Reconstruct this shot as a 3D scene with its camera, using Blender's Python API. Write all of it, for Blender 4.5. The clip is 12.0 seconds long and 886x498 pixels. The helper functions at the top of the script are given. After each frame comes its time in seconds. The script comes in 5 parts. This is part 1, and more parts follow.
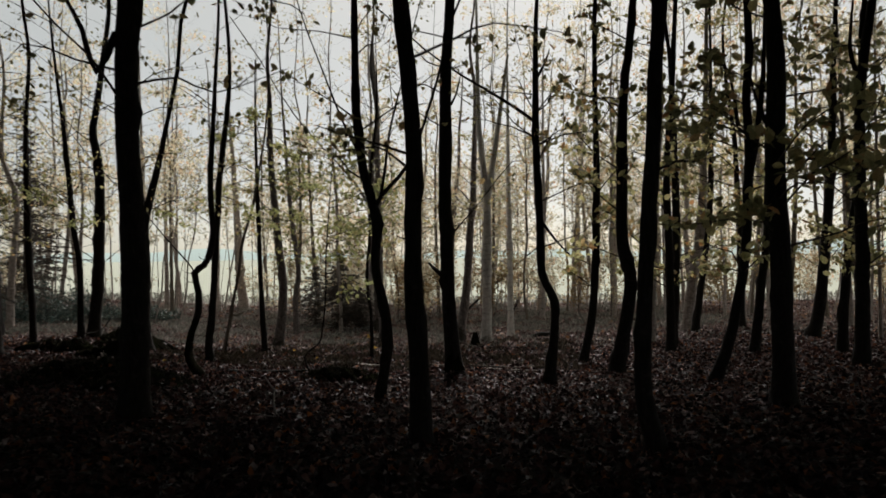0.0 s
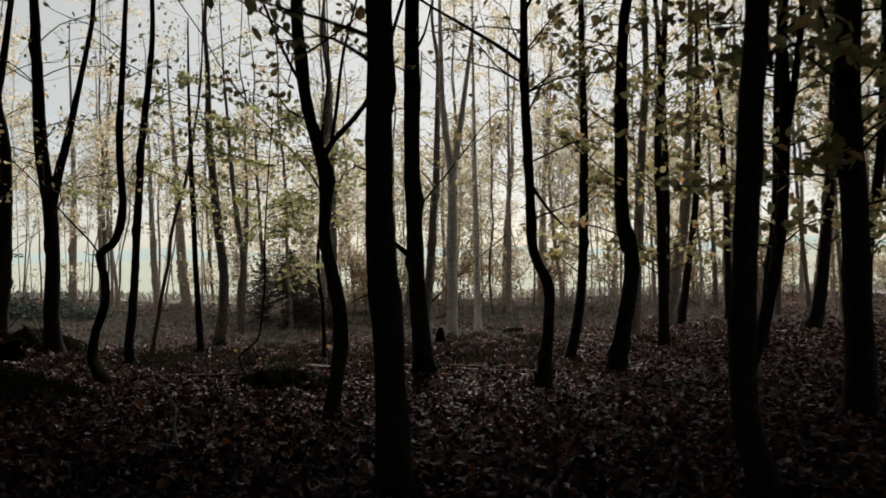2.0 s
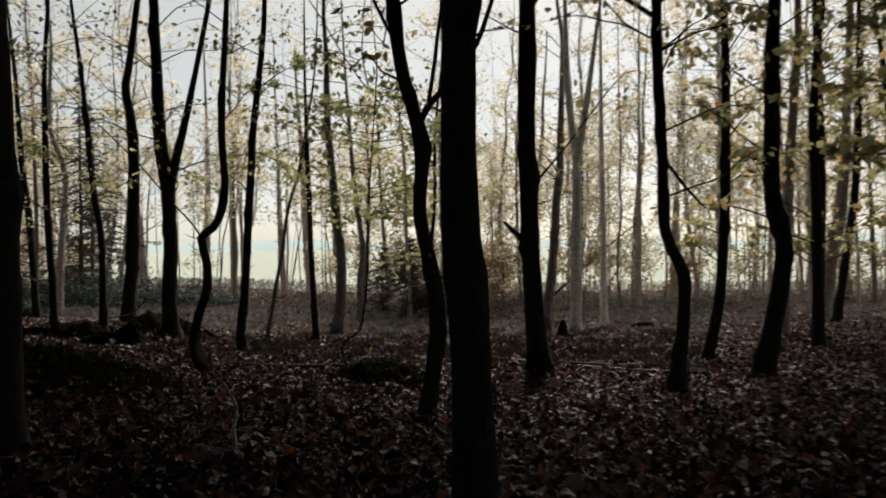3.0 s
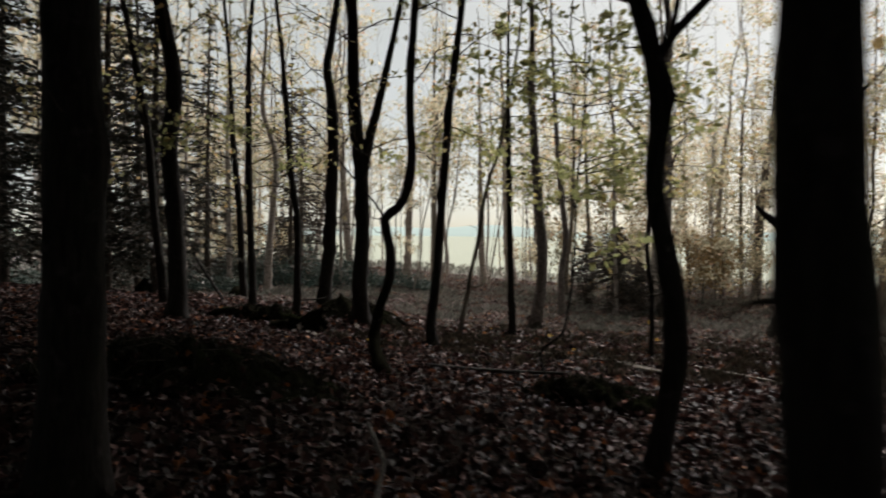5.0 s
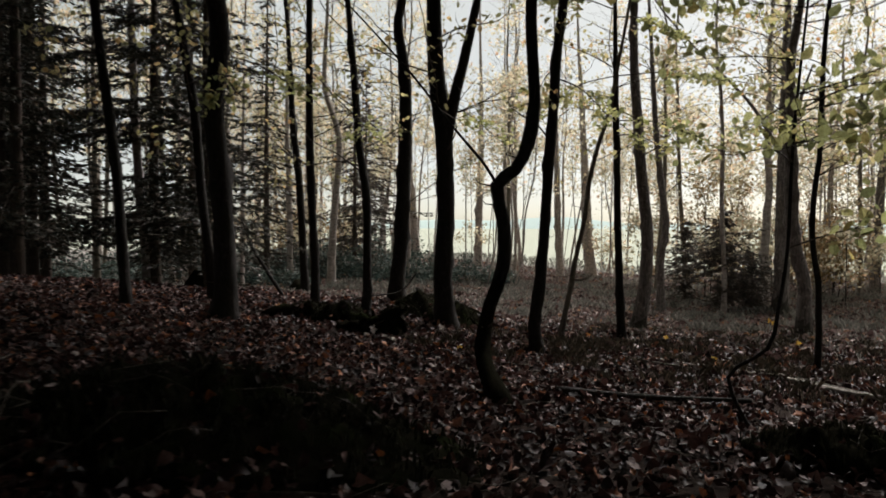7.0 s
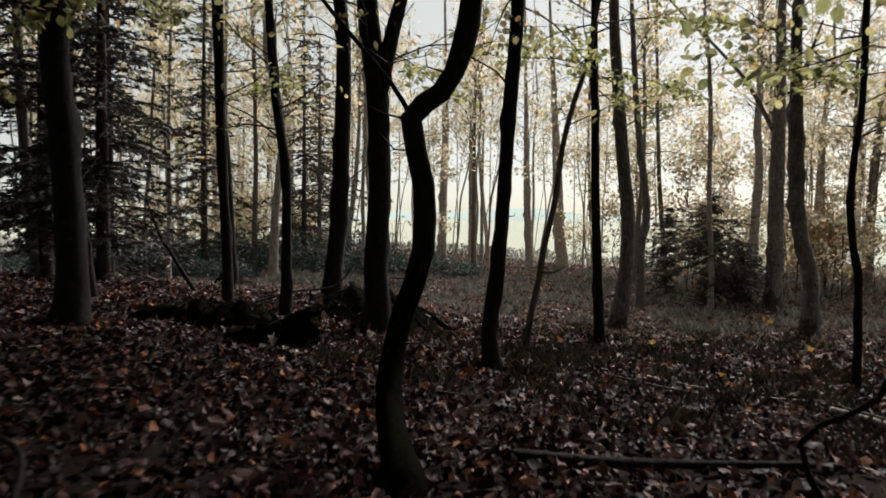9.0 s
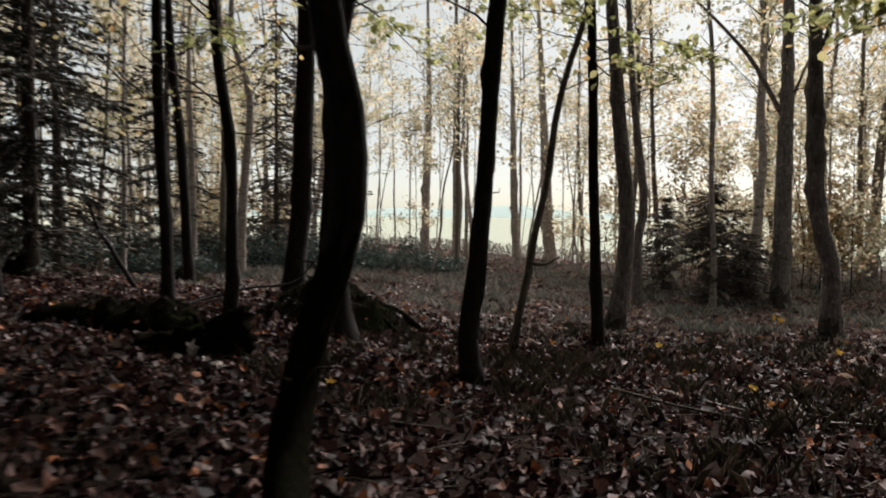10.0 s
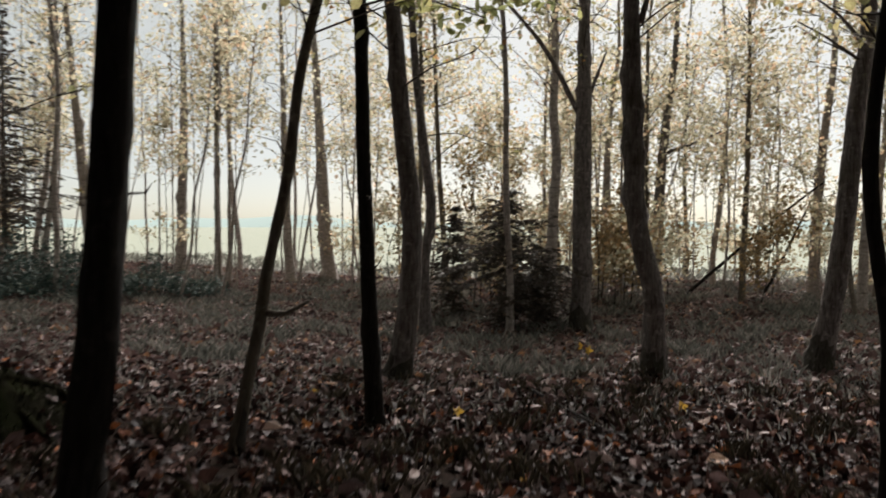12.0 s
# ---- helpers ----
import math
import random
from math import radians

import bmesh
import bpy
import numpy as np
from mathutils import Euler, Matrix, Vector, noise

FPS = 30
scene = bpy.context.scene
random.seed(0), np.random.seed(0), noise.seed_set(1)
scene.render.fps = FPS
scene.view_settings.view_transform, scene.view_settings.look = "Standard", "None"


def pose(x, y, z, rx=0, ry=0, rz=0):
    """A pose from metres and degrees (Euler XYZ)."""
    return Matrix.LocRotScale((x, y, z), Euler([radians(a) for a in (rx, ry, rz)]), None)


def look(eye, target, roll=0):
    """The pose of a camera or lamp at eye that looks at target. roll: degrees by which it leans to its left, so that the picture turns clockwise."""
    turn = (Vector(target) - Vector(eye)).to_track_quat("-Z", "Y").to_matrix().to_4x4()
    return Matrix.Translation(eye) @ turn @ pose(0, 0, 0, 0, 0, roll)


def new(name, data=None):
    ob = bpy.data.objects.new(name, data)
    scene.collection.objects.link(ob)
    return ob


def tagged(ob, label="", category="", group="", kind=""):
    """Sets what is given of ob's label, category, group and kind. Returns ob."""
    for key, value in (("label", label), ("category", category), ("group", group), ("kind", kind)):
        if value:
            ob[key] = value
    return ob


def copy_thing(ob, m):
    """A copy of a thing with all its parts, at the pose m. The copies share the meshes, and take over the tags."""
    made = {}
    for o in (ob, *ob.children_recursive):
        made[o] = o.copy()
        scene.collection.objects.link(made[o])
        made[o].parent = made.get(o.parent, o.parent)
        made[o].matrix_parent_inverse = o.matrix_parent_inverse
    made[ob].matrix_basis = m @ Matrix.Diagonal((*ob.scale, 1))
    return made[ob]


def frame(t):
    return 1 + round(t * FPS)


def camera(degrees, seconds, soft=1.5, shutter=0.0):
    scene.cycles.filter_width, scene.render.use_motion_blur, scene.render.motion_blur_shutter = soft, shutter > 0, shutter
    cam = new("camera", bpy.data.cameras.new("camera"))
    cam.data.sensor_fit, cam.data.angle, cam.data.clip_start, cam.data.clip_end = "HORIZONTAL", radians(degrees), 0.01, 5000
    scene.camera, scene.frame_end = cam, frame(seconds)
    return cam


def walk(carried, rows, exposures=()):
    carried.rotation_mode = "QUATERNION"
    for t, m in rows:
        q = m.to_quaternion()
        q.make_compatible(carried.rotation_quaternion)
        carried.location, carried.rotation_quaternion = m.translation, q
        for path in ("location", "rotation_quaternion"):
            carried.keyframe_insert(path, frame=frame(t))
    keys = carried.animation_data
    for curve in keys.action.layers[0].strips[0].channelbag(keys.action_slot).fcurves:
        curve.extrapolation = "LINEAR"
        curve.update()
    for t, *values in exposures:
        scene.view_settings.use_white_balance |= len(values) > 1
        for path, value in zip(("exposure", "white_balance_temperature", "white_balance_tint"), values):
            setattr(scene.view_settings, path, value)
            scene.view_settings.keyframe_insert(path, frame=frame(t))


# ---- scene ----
cam = camera(59.5, 12.0, soft=1.7, shutter=0.55)
PATH = [
    (0, (0.076, -0.174, 1.132), (0.04, 1.826, 1.14), -0.8),
    (0.5, (-0.038, 0.459, 0.987), (-0.022, 2.459, 0.997), -0.9),
    (1, (-0.08, 1.187, 0.983), (0.011, 3.185, 0.99), -0.8),
    (1.5, (-0.151, 1.806, 0.918), (-0.052, 3.804, 0.923), -0.9),
    (2, (-0.142, 2.398, 0.782), (-0.063, 4.396, 0.785), -1.1),
    (2.5, (-0.072, 2.93, 0.692), (-0.1, 4.93, 0.695), -0.9),
    (2.7, (-0.007, 3.162, 0.675), (-0.143, 5.158, 0.67), -0.9),
    (4.3, (0.055, 4.882, 0.661), (-0.413, 6.829, 0.625), 0.2),
    (4.5, (-0.042, 5.053, 0.637), (-0.612, 6.971, 0.598), 0.3),
    (5, (-0.441, 5.285, 0.652), (-1.186, 7.14, 0.608), 0.6),
    (5.5, (-1.018, 5.806, 0.683), (-1.869, 7.615, 0.626), 0.4),
    (6, (-1.479, 6.298, 0.572), (-2.4, 8.072, 0.507), 0.5),
    (6.5, (-1.877, 6.91, 0.532), (-2.793, 8.687, 0.464), 0.3),
    (7, (-2.109, 7.578, 0.449), (-2.993, 9.371, 0.386), 0.2),
    (7.5, (-2.236, 8.136, 0.28), (-3.071, 9.953, 0.22), -0.1),
    (7.7, (-2.293, 8.363, 0.263), (-3.099, 10.192, 0.201), 0.0),
    (9.3, (-3.043, 10.784, 0.267), (-3.863, 12.606, 0.181), 0.5),
    (9.5, (-3.157, 11.109, 0.258), (-3.971, 12.934, 0.175), 0.3),
    (10, (-3.414, 11.925, 0.077), (-4.201, 13.761, -0.013), 0.4),
    (10.5, (-3.655, 12.833, 0.02), (-4.26, 14.737, -0.071), 0.3),
    (11, (-3.831, 13.951, 0.029), (-4.284, 15.897, -0.057), -0.4),
    (11.5, (-3.88, 14.764, -0.071), (-4.249, 16.729, -0.14), -0.1),
    (12, (-4.052, 15.478, 0.146), (-4.313, 17.46, 0.082), 0.1),
]
walk(cam, [(t, look(eye, target, roll)) for t, eye, target, roll in PATH], [(0, -0.04), (1.5, -0.04), (2.6, 0.16), (4.3, 0.26), (4.6, 0.24), (5.0, 0.16), (6.0, 0.2), (7.0, 0.32), (7.5, 0.41), (9.5, 0.31), (10.0, 0.36), (10.5, 0.48), (11.0, 0.37), (11.5, 0.33), (12, 0.22)])

# ---- daylight: hazy low sun over the open field beyond the wood ----
SUN_UP, SUN_TURN = 43.0, 8.0
world = bpy.data.worlds.new("overcast_sky")
scene.world = world
world.use_nodes = True
wn, wl = world.node_tree.nodes, world.node_tree.links
wn.clear()
sky = wn.new("ShaderNodeTexSky")
sky.sky_type, sky.sun_disc = "NISHITA", False
sky.sun_elevation, sky.sun_rotation = radians(SUN_UP), radians(SUN_TURN)
sky.air_density, sky.dust_density, sky.ozone_density = 0.4, 1.6, 1.0
bg_sky, bg_veil = wn.new("ShaderNodeBackground"), wn.new("ShaderNodeBackground")
bg_sky.inputs["Strength"].default_value = 0.05
bg_veil.inputs["Color"].default_value = (0.93, 0.93, 0.735, 1)
bg_veil.inputs["Strength"].default_value = 0.42
both, wout = wn.new("ShaderNodeAddShader"), wn.new("ShaderNodeOutputWorld")
wl.new(sky.outputs[0], bg_sky.inputs["Color"])
wl.new(bg_sky.outputs[0], both.inputs[0])
wl.new(bg_veil.outputs[0], both.inputs[1])
wl.new(both.outputs[0], wout.inputs["Surface"])

sun = new("sun", bpy.data.lights.new("sun", "SUN"))
sun.data.energy, sun.data.angle, sun.data.color = 5.0, radians(24), (1.0, 0.94, 0.91)
a, e = radians(SUN_TURN), radians(SUN_UP)
sun.matrix_world = look((0, 0, 30), Vector((0, 0, 30)) - Vector((math.sin(a) * math.cos(e), math.cos(a) * math.cos(e), math.sin(e))))


# ---- materials ----
def material(name, rough=0.85, spec=0.25):
    m = bpy.data.materials.new(name)
    m.use_nodes = True
    n = m.node_tree.nodes
    b = n["Principled BSDF"]
    b.inputs["Roughness"].default_value = rough
    b.inputs["Specular IOR Level"].default_value = spec
    return m, n, m.node_tree.links, b


def ramp(n, stops):
    r = n.new("ShaderNodeValToRGB")
    el = r.color_ramp.elements
    while len(el) < len(stops):
        el.new(0.5)
    for s, (p, c) in zip(el, stops):
        s.position, s.color = p, (*c, 1)
    return r


def noise_tex(n, l, coord, scale, detail=6, stretch=None, rough=0.6):
    t = n.new("ShaderNodeTexNoise")
    t.inputs["Scale"].default_value, t.inputs["Detail"].default_value = scale, detail
    t.inputs["Roughness"].default_value = rough
    if stretch:
        mp = n.new("ShaderNodeMapping")
        mp.inputs["Scale"].default_value = stretch
        l.new(coord, mp.inputs["Vector"])
        coord = mp.outputs[0]
    l.new(coord, t.inputs["Vector"])
    return t


def mix(n, l, fac, a, b):
    m = n.new("ShaderNodeMix")
    m.data_type = "RGBA"
    for sock, v in ((m.inputs["Factor"], fac), (m.inputs["A"], a), (m.inputs["B"], b)):
        if isinstance(v, (int, float)):
            sock.default_value = v
        elif isinstance(v, tuple):
            sock.default_value = (*v, 1)
        else:
            l.new(v, sock)
    return m.outputs["Result"]


def bump(n, l, b, height, strength, dist):
    k = n.new("ShaderNodeBump")
    k.inputs["Strength"].default_value, k.inputs["Distance"].default_value = strength, dist
    l.new(height, k.inputs["Height"])
    l.new(k.outputs[0], b.inputs["Normal"])


def bark(name, dark, light, moss, ridge=38, rings=0.0, lichen=0.55, spec=0.15):
    m, n, l, b = material(name, 0.9, spec)
    co = n.new("ShaderNodeTexCoord").outputs["Object"]
    grain = noise_tex(n, l, co, ridge, 8, (1, 1, 0.16), 0.7)
    patch = noise_tex(n, l, co, 3.2, 5, (1, 1, 0.6))
    lich = noise_tex(n, l, co, 11, 4)
    col = mix(n, l, ramp_of(n, l, grain.outputs["Fac"], [(0.35, (0, 0, 0)), (0.7, (1, 1, 1))]), dark, light)
    spots = ramp_of(n, l, lich.outputs["Fac"], [(0.58, (0, 0, 0)), (0.68, (1, 1, 1))])
    col = mix(n, l, mix(n, l, lichen, (0, 0, 0), spots), col, tuple(min(1, c * 1.5 + 0.03) for c in light))
    mfac = ramp_of(n, l, patch.outputs["Fac"], [(0.52, (0, 0, 0)), (0.72, (0.75, 0.75, 0.75))])
    col = mix(n, l, mfac, col, moss)
    if rings:
        w = noise_tex(n, l, co, 7, 5, (0.6, 0.6, 2.2), 0.65)
        band = ramp_of(n, l, w.outputs["Fac"], [(0.5, (0, 0, 0)), (0.68, (rings, rings, rings))])
        col = mix(n, l, band, col, (0.05, 0.042, 0.035))
    l.new(col, b.inputs["Base Color"])
    bump(n, l, b, grain.outputs["Fac"], 0.8, 0.02)
    return m


def ramp_of(n, l, sock, stops):
    r = ramp(n, stops)
    l.new(sock, r.inputs[0])
    return r.outputs[0]


def leaf_material(name, stops, through_light=0.45, rough=0.55, spec=0.2):
    m, n, l, b = material(name, rough, spec)
    geo = n.new("ShaderNodeNewGeometry")
    co = n.new("ShaderNodeTexCoord").outputs["Object"]
    col = ramp_of(n, l, geo.outputs["Random Per Island"], stops)
    blotch = noise_tex(n, l, co, 60, 4)
    dim = ramp_of(n, l, blotch.outputs["Fac"], [(0.3, (0.62, 0.58, 0.52)), (0.6, (1, 1, 1))])
    mul = n.new("ShaderNodeMix")
    mul.data_type, mul.blend_type = "RGBA", "MULTIPLY"
    mul.inputs["Factor"].default_value = 1.0
    l.new(col, mul.inputs["A"])
    l.new(dim, mul.inputs["B"])
    l.new(mul.outputs["Result"], b.inputs["Base Color"])
    tr = n.new("ShaderNodeBsdfTranslucent")
    l.new(mul.outputs["Result"], tr.inputs["Color"])
    sh = n.new("ShaderNodeMixShader")
    sh.inputs[0].default_value = through_light
    l.new(b.outputs[0], sh.inputs[1])
    l.new(tr.outputs[0], sh.inputs[2])
    l.new(sh.outputs[0], n["Material Output"].inputs["Surface"])
    return m


BARK = {
    # dark bark, cut below real tones: the backlit shade is in the colour
    "dark": bark("backlit_dark_bark", (0.0088, 0.0073, 0.0064), (0.034, 0.028, 0.0248), (0.018, 0.020, 0.012), 38, 0.0, 0.3, 0.16),
    # grey is lifted so far trunks carry the distance haze in their colour
    "grey": bark("hazed_grey_bark", (0.24, 0.205, 0.19), (0.54, 0.48, 0.45), (0.22, 0.20, 0.155), 26, 0.6),
    "mid": bark("grey_brown_bark", (0.068, 0.058, 0.055), (0.31, 0.275, 0.265), (0.095, 0.088, 0.066), 26, 0.4),
    "pale": bark("pale_bark", (0.10, 0.085, 0.07), (0.22, 0.19, 0.155), (0.09, 0.085, 0.05), 30),
    "white": bark("white_birch_bark", (0.52, 0.50, 0.48), (0.86, 0.83, 0.79), (0.35, 0.33, 0.28), 20, 0.45),
    "spruce": bark("spruce_bark", (0.04, 0.03, 0.025), (0.11, 0.085, 0.07), (0.06, 0.065, 0.04), 30),
}
WOOD_DEAD = bark("dead_wood", (0.035, 0.029, 0.024), (0.17, 0.145, 0.12), (0.06, 0.07, 0.035), 30)
# moss and root tones are taken near black, so shade is in the colour
MOSS = bark("shaded_mossy_root_bark", (0.006, 0.0055, 0.004), (0.016, 0.015, 0.010), (0.016, 0.021, 0.008), 24, 0.0, 0.0, 0.0)
MOSS_FOOT = bark("mossy_foot_bark", (0.026, 0.023, 0.019), (0.11, 0.098, 0.088), (0.045, 0.046, 0.03), 26)
WOOD_PALE = bark("bleached_wood", (0.15, 0.13, 0.115), (0.44, 0.40, 0.36), (0.12, 0.12, 0.08), 30)
TWIG = bark("twig_bark", (0.035, 0.027, 0.022), (0.10, 0.08, 0.065), (0.05, 0.05, 0.03), 50)
LEAF = leaf_material("autumn_beech_leaves", [(0.0, (0.24, 0.25, 0.13)), (0.45, (0.40, 0.38, 0.18)), (0.8, (0.52, 0.45, 0.23)), (0.96, (0.54, 0.38, 0.18)), (1.0, (0.44, 0.22, 0.10))], 0.72)
LEAF_GREEN = leaf_material("green_understorey_leaves", [(0.0, (0.27, 0.30, 0.14)), (0.6, (0.43, 0.45, 0.20)), (0.95, (0.56, 0.53, 0.24)), (1.0, (0.60, 0.48, 0.18))], 0.74)
LEAF_BROWN = leaf_material("withered_shrub_leaves", [(0.0, (0.20, 0.15, 0.09)), (0.5, (0.36, 0.28, 0.15)), (1.0, (0.45, 0.29, 0.15))], 0.5)
# yellow edge leaves are washed paler to stand in for haze over the distance
LEAF_EDGE = leaf_material("hazed_yellow_edge_leaves", [(0.0, (0.40, 0.40, 0.29)), (0.4, (0.64, 0.605, 0.45)), (0.75, (0.79, 0.71, 0.53)), (0.93, (0.75, 0.555, 0.38)), (1.0, (0.57, 0.365, 0.24))], 0.82)
# far litter is a lighter copy; the brighter floor there is in its colour
LITTER_LIT = leaf_material("lit_dry_leaf_litter", [(0.0, (0.05, 0.033, 0.031)), (0.45, (0.18, 0.116, 0.11)), (0.7, (0.28, 0.192, 0.182)), (0.9, (0.35, 0.275, 0.25)), (1.0, (0.50, 0.27, 0.14))], 0.15, 0.6)
# treetop leaves repeat the leaf colours darker, so the shade is painted in
LEAF_TOP = leaf_material("shade_toned_treetop_leaves", [(0.0, (0.06, 0.075, 0.03)), (0.6, (0.11, 0.12, 0.04)), (1.0, (0.18, 0.14, 0.05))], 0.22)
# near litter is the darker copy, with shade under the trees in its colour
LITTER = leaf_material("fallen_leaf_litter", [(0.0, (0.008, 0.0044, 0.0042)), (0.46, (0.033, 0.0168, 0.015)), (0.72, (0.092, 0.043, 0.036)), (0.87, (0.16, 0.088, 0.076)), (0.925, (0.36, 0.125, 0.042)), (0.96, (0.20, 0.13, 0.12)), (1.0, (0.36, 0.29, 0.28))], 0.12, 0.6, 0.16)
# darker copy of the grass colours; the tufts' shade is in the tone
GRASS_DARK = leaf_material("shade_toned_grass", [(0.0, (0.05, 0.044, 0.032)), (0.7, (0.115, 0.10, 0.074)), (1.0, (0.25, 0.205, 0.155))], 0.3)
YELLOW = leaf_material("yellow_maple_leaf", [(0.0, (0.70, 0.42, 0.06)), (1.0, (0.80, 0.52, 0.10))], 0.35)
NEEDLE_YOUNG = leaf_material("young_spruce_needles", [(0.0, (0.042, 0.038, 0.032)), (0.6, (0.082, 0.072, 0.06)), (1.0, (0.17, 0.13, 0.105))], 0.3)
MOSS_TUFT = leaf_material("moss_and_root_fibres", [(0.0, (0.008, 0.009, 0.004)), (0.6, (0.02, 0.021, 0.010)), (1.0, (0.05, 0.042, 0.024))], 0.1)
NEEDLE = leaf_material("spruce_needles", [(0.0, (0.016, 0.021, 0.015)), (0.6, (0.036, 0.040, 0.027)), (1.0, (0.10, 0.072, 0.05))], 0.08)
BRAMBLE = leaf_material("bramble_leaves", [(0.0, (0.04, 0.075, 0.066)), (0.6, (0.076, 0.108, 0.096)), (1.0, (0.14, 0.165, 0.142))], 0.3)
# grass tones are raised to carry the haze over the far floor
GRASS = leaf_material("hazed_woodland_grass", [(0.0, (0.17, 0.18, 0.16)), (0.6, (0.33, 0.335, 0.31)), (1.0, (0.54, 0.505, 0.47))], 0.35)


def ground_material():
    m, n, l, b = material("woodland_soil", 0.95, 0.03)
    co = n.new("ShaderNodeTexCoord").outputs["Object"]
    fine = noise_tex(n, l, co, 34, 8)
    mid = noise_tex(n, l, co, 5, 6)
    big = noise_tex(n, l, co, 0.35, 4)
    col = mix(n, l, ramp_of(n, l, fine.outputs["Fac"], [(0.35, (0, 0, 0)), (0.68, (1, 1, 1))]), (0.008, 0.006, 0.005), (0.034, 0.021, 0.016))
    col = mix(n, l, ramp_of(n, l, mid.outputs["Fac"], [(0.45, (0, 0, 0)), (0.7, (0.7, 0.7, 0.7))]), col, (0.02, 0.016, 0.012))
    # field grass is paled to carry the haze beyond the wood
    grass = mix(n, l, ramp_of(n, l, mid.outputs["Fac"], [(0.3, (0, 0, 0)), (0.7, (1, 1, 1))]), (0.34, 0.365, 0.30), (0.45, 0.465, 0.39))
    sep = n.new("ShaderNodeSeparateXYZ")
    l.new(co, sep.inputs[0])
    wob = n.new("ShaderNodeMath")
    wob.operation = "MULTIPLY_ADD"
    wob.inputs[1].default_value = 6.0
    l.new(big.outputs["Fac"], wob.inputs[0])
    l.new(sep.outputs["Y"], wob.inputs[2])
    edge = n.new("ShaderNodeMapRange")
    edge.inputs["From Min"].default_value, edge.inputs["From Max"].default_value = 52.0, 57.0
    l.new(wob.outputs[0], edge.inputs["Value"])
    thatch = n.new("ShaderNodeMapRange")
    thatch.inputs["From Min"].default_value, thatch.inputs["From Max"].default_value = 27.0, 37.0
    l.new(wob.outputs[0], thatch.inputs["Value"])
    # straw on the far floor, raised to hold the brighter light there
    lit_straw = mix(n, l, fine.outputs["Fac"], (0.12, 0.11, 0.103), (0.34, 0.315, 0.295))
    col = mix(n, l, thatch.outputs[0], col, lit_straw)
    l.new(mix(n, l, edge.outputs[0], col, grass), b.inputs["Base Color"])
    bump(n, l, b, fine.outputs["Fac"], 0.7, 0.03)
    return m


SOIL = ground_material()


# ---- mesh helpers ----
def mesh(name, verts, faces, mat, smooth=True):
    me = bpy.data.meshes.new(name)
    me.from_pydata(verts if isinstance(verts, list) else verts.tolist(), [], faces if isinstance(faces, list) else faces.tolist())
    me.materials.append(mat)
    if smooth:
        me.polygons.foreach_set("use_smooth", [True] * len(me.polygons))
    me.update()
    return me


def part(name, me, parent, label="", kind=""):
    ob = new(name, me)
    ob.parent = parent
    return tagged(ob, label=label, kind=kind)


def spine(points, step=0.22):
    """A smooth curve through a few bend points."""
    p = np.array(points, float)
    p = np.vstack([2 * p[0] - p[1], p, 2 * p[-1] - p[-2]])
    out = []
    for i in range(1, len(p) - 2):
        k = max(2, int(np.linalg.norm(p[i + 1] - p[i]) / step))
        for t in np.linspace(0, 1, k, endpoint=False):
            out.append(0.5 * (2 * p[i] + (p[i + 1] - p[i - 1]) * t + (2 * p[i - 1] - 5 * p[i] + 4 * p[i + 1] - p[i + 2]) * t * t
                              + (3 * p[i] - 3 * p[i + 1] + p[i + 2] - p[i - 1]) * t ** 3))
    out.append(p[-2])
    return np.array(out)


def tube(pts, radii, sides=10, lump=0.0, rng=None, knots=0):
    """Rings swept along a curve, closed at both ends."""
    pts, radii = np.array(pts, float), np.array(radii, float)
    tan = np.gradient(pts, axis=0)
    tan /= np.linalg.norm(tan, axis=1)[:, None] + 1e-9
    ref = np.array([0.0, 1.0, 0.0]) if abs(tan[:, 1]).mean() < 0.8 else np.array([1.0, 0.0, 0.0])
    u = np.cross(tan, ref)
    u /= np.linalg.norm(u, axis=1)[:, None] + 1e-9
    v = np.cross(tan, u)
    ang = np.linspace(0, 2 * math.pi, sides, endpoint=False)
    rad = radii[:, None] * np.ones(sides)
    if lump and rng is not None:
        ph = rng.uniform(0, 6.28, 4)
        s = np.arange(len(pts))[:, None] * 0.16
        rad = rad * (1 + lump * (np.sin(2 * ang + ph[0] + s * 0.8) * 0.6 + np.sin(3 * ang + ph[1] - s * 1.3) * 0.4 + np.sin(s * 2.9 + ph[2] + ang) * 0.5) + lump * 0.5 * rng.normal(0, 1, rad.shape))
    for _ in range(knots):
        i0, a0, wide = rng.uniform(0.04, 0.6) * len(pts), rng.uniform(0, 6.283), rng.uniform(0.5, 1.1)
        turn = np.abs((ang - a0 + math.pi) % (2 * math.pi) - math.pi)
        rad = rad * (1 + rng.uniform(0.15, 0.5) * np.exp(-((np.arange(len(pts)) - i0) / wide) ** 2)[:, None] * np.exp(-(turn / 0.45) ** 2)[None, :])
    ring = pts[:, None, :] + rad[..., None] * (np.cos(ang)[None, :, None] * u[:, None, :] + np.sin(ang)[None, :, None] * v[:, None, :])
    verts = ring.reshape(-1, 3)
    n = len(pts)
    i, j = np.meshgrid(np.arange(n - 1), np.arange(sides), indexing="ij")
    k = (j + 1) % sides
    faces = np.stack([i * sides + j, (i + 1) * sides + j, (i + 1) * sides + k, i * sides + k], -1).reshape(-1, 4).tolist()
    faces.append(list(range(sides)))
    faces.append([(n - 1) * sides + q for q in reversed(range(sides))])
    return verts, faces


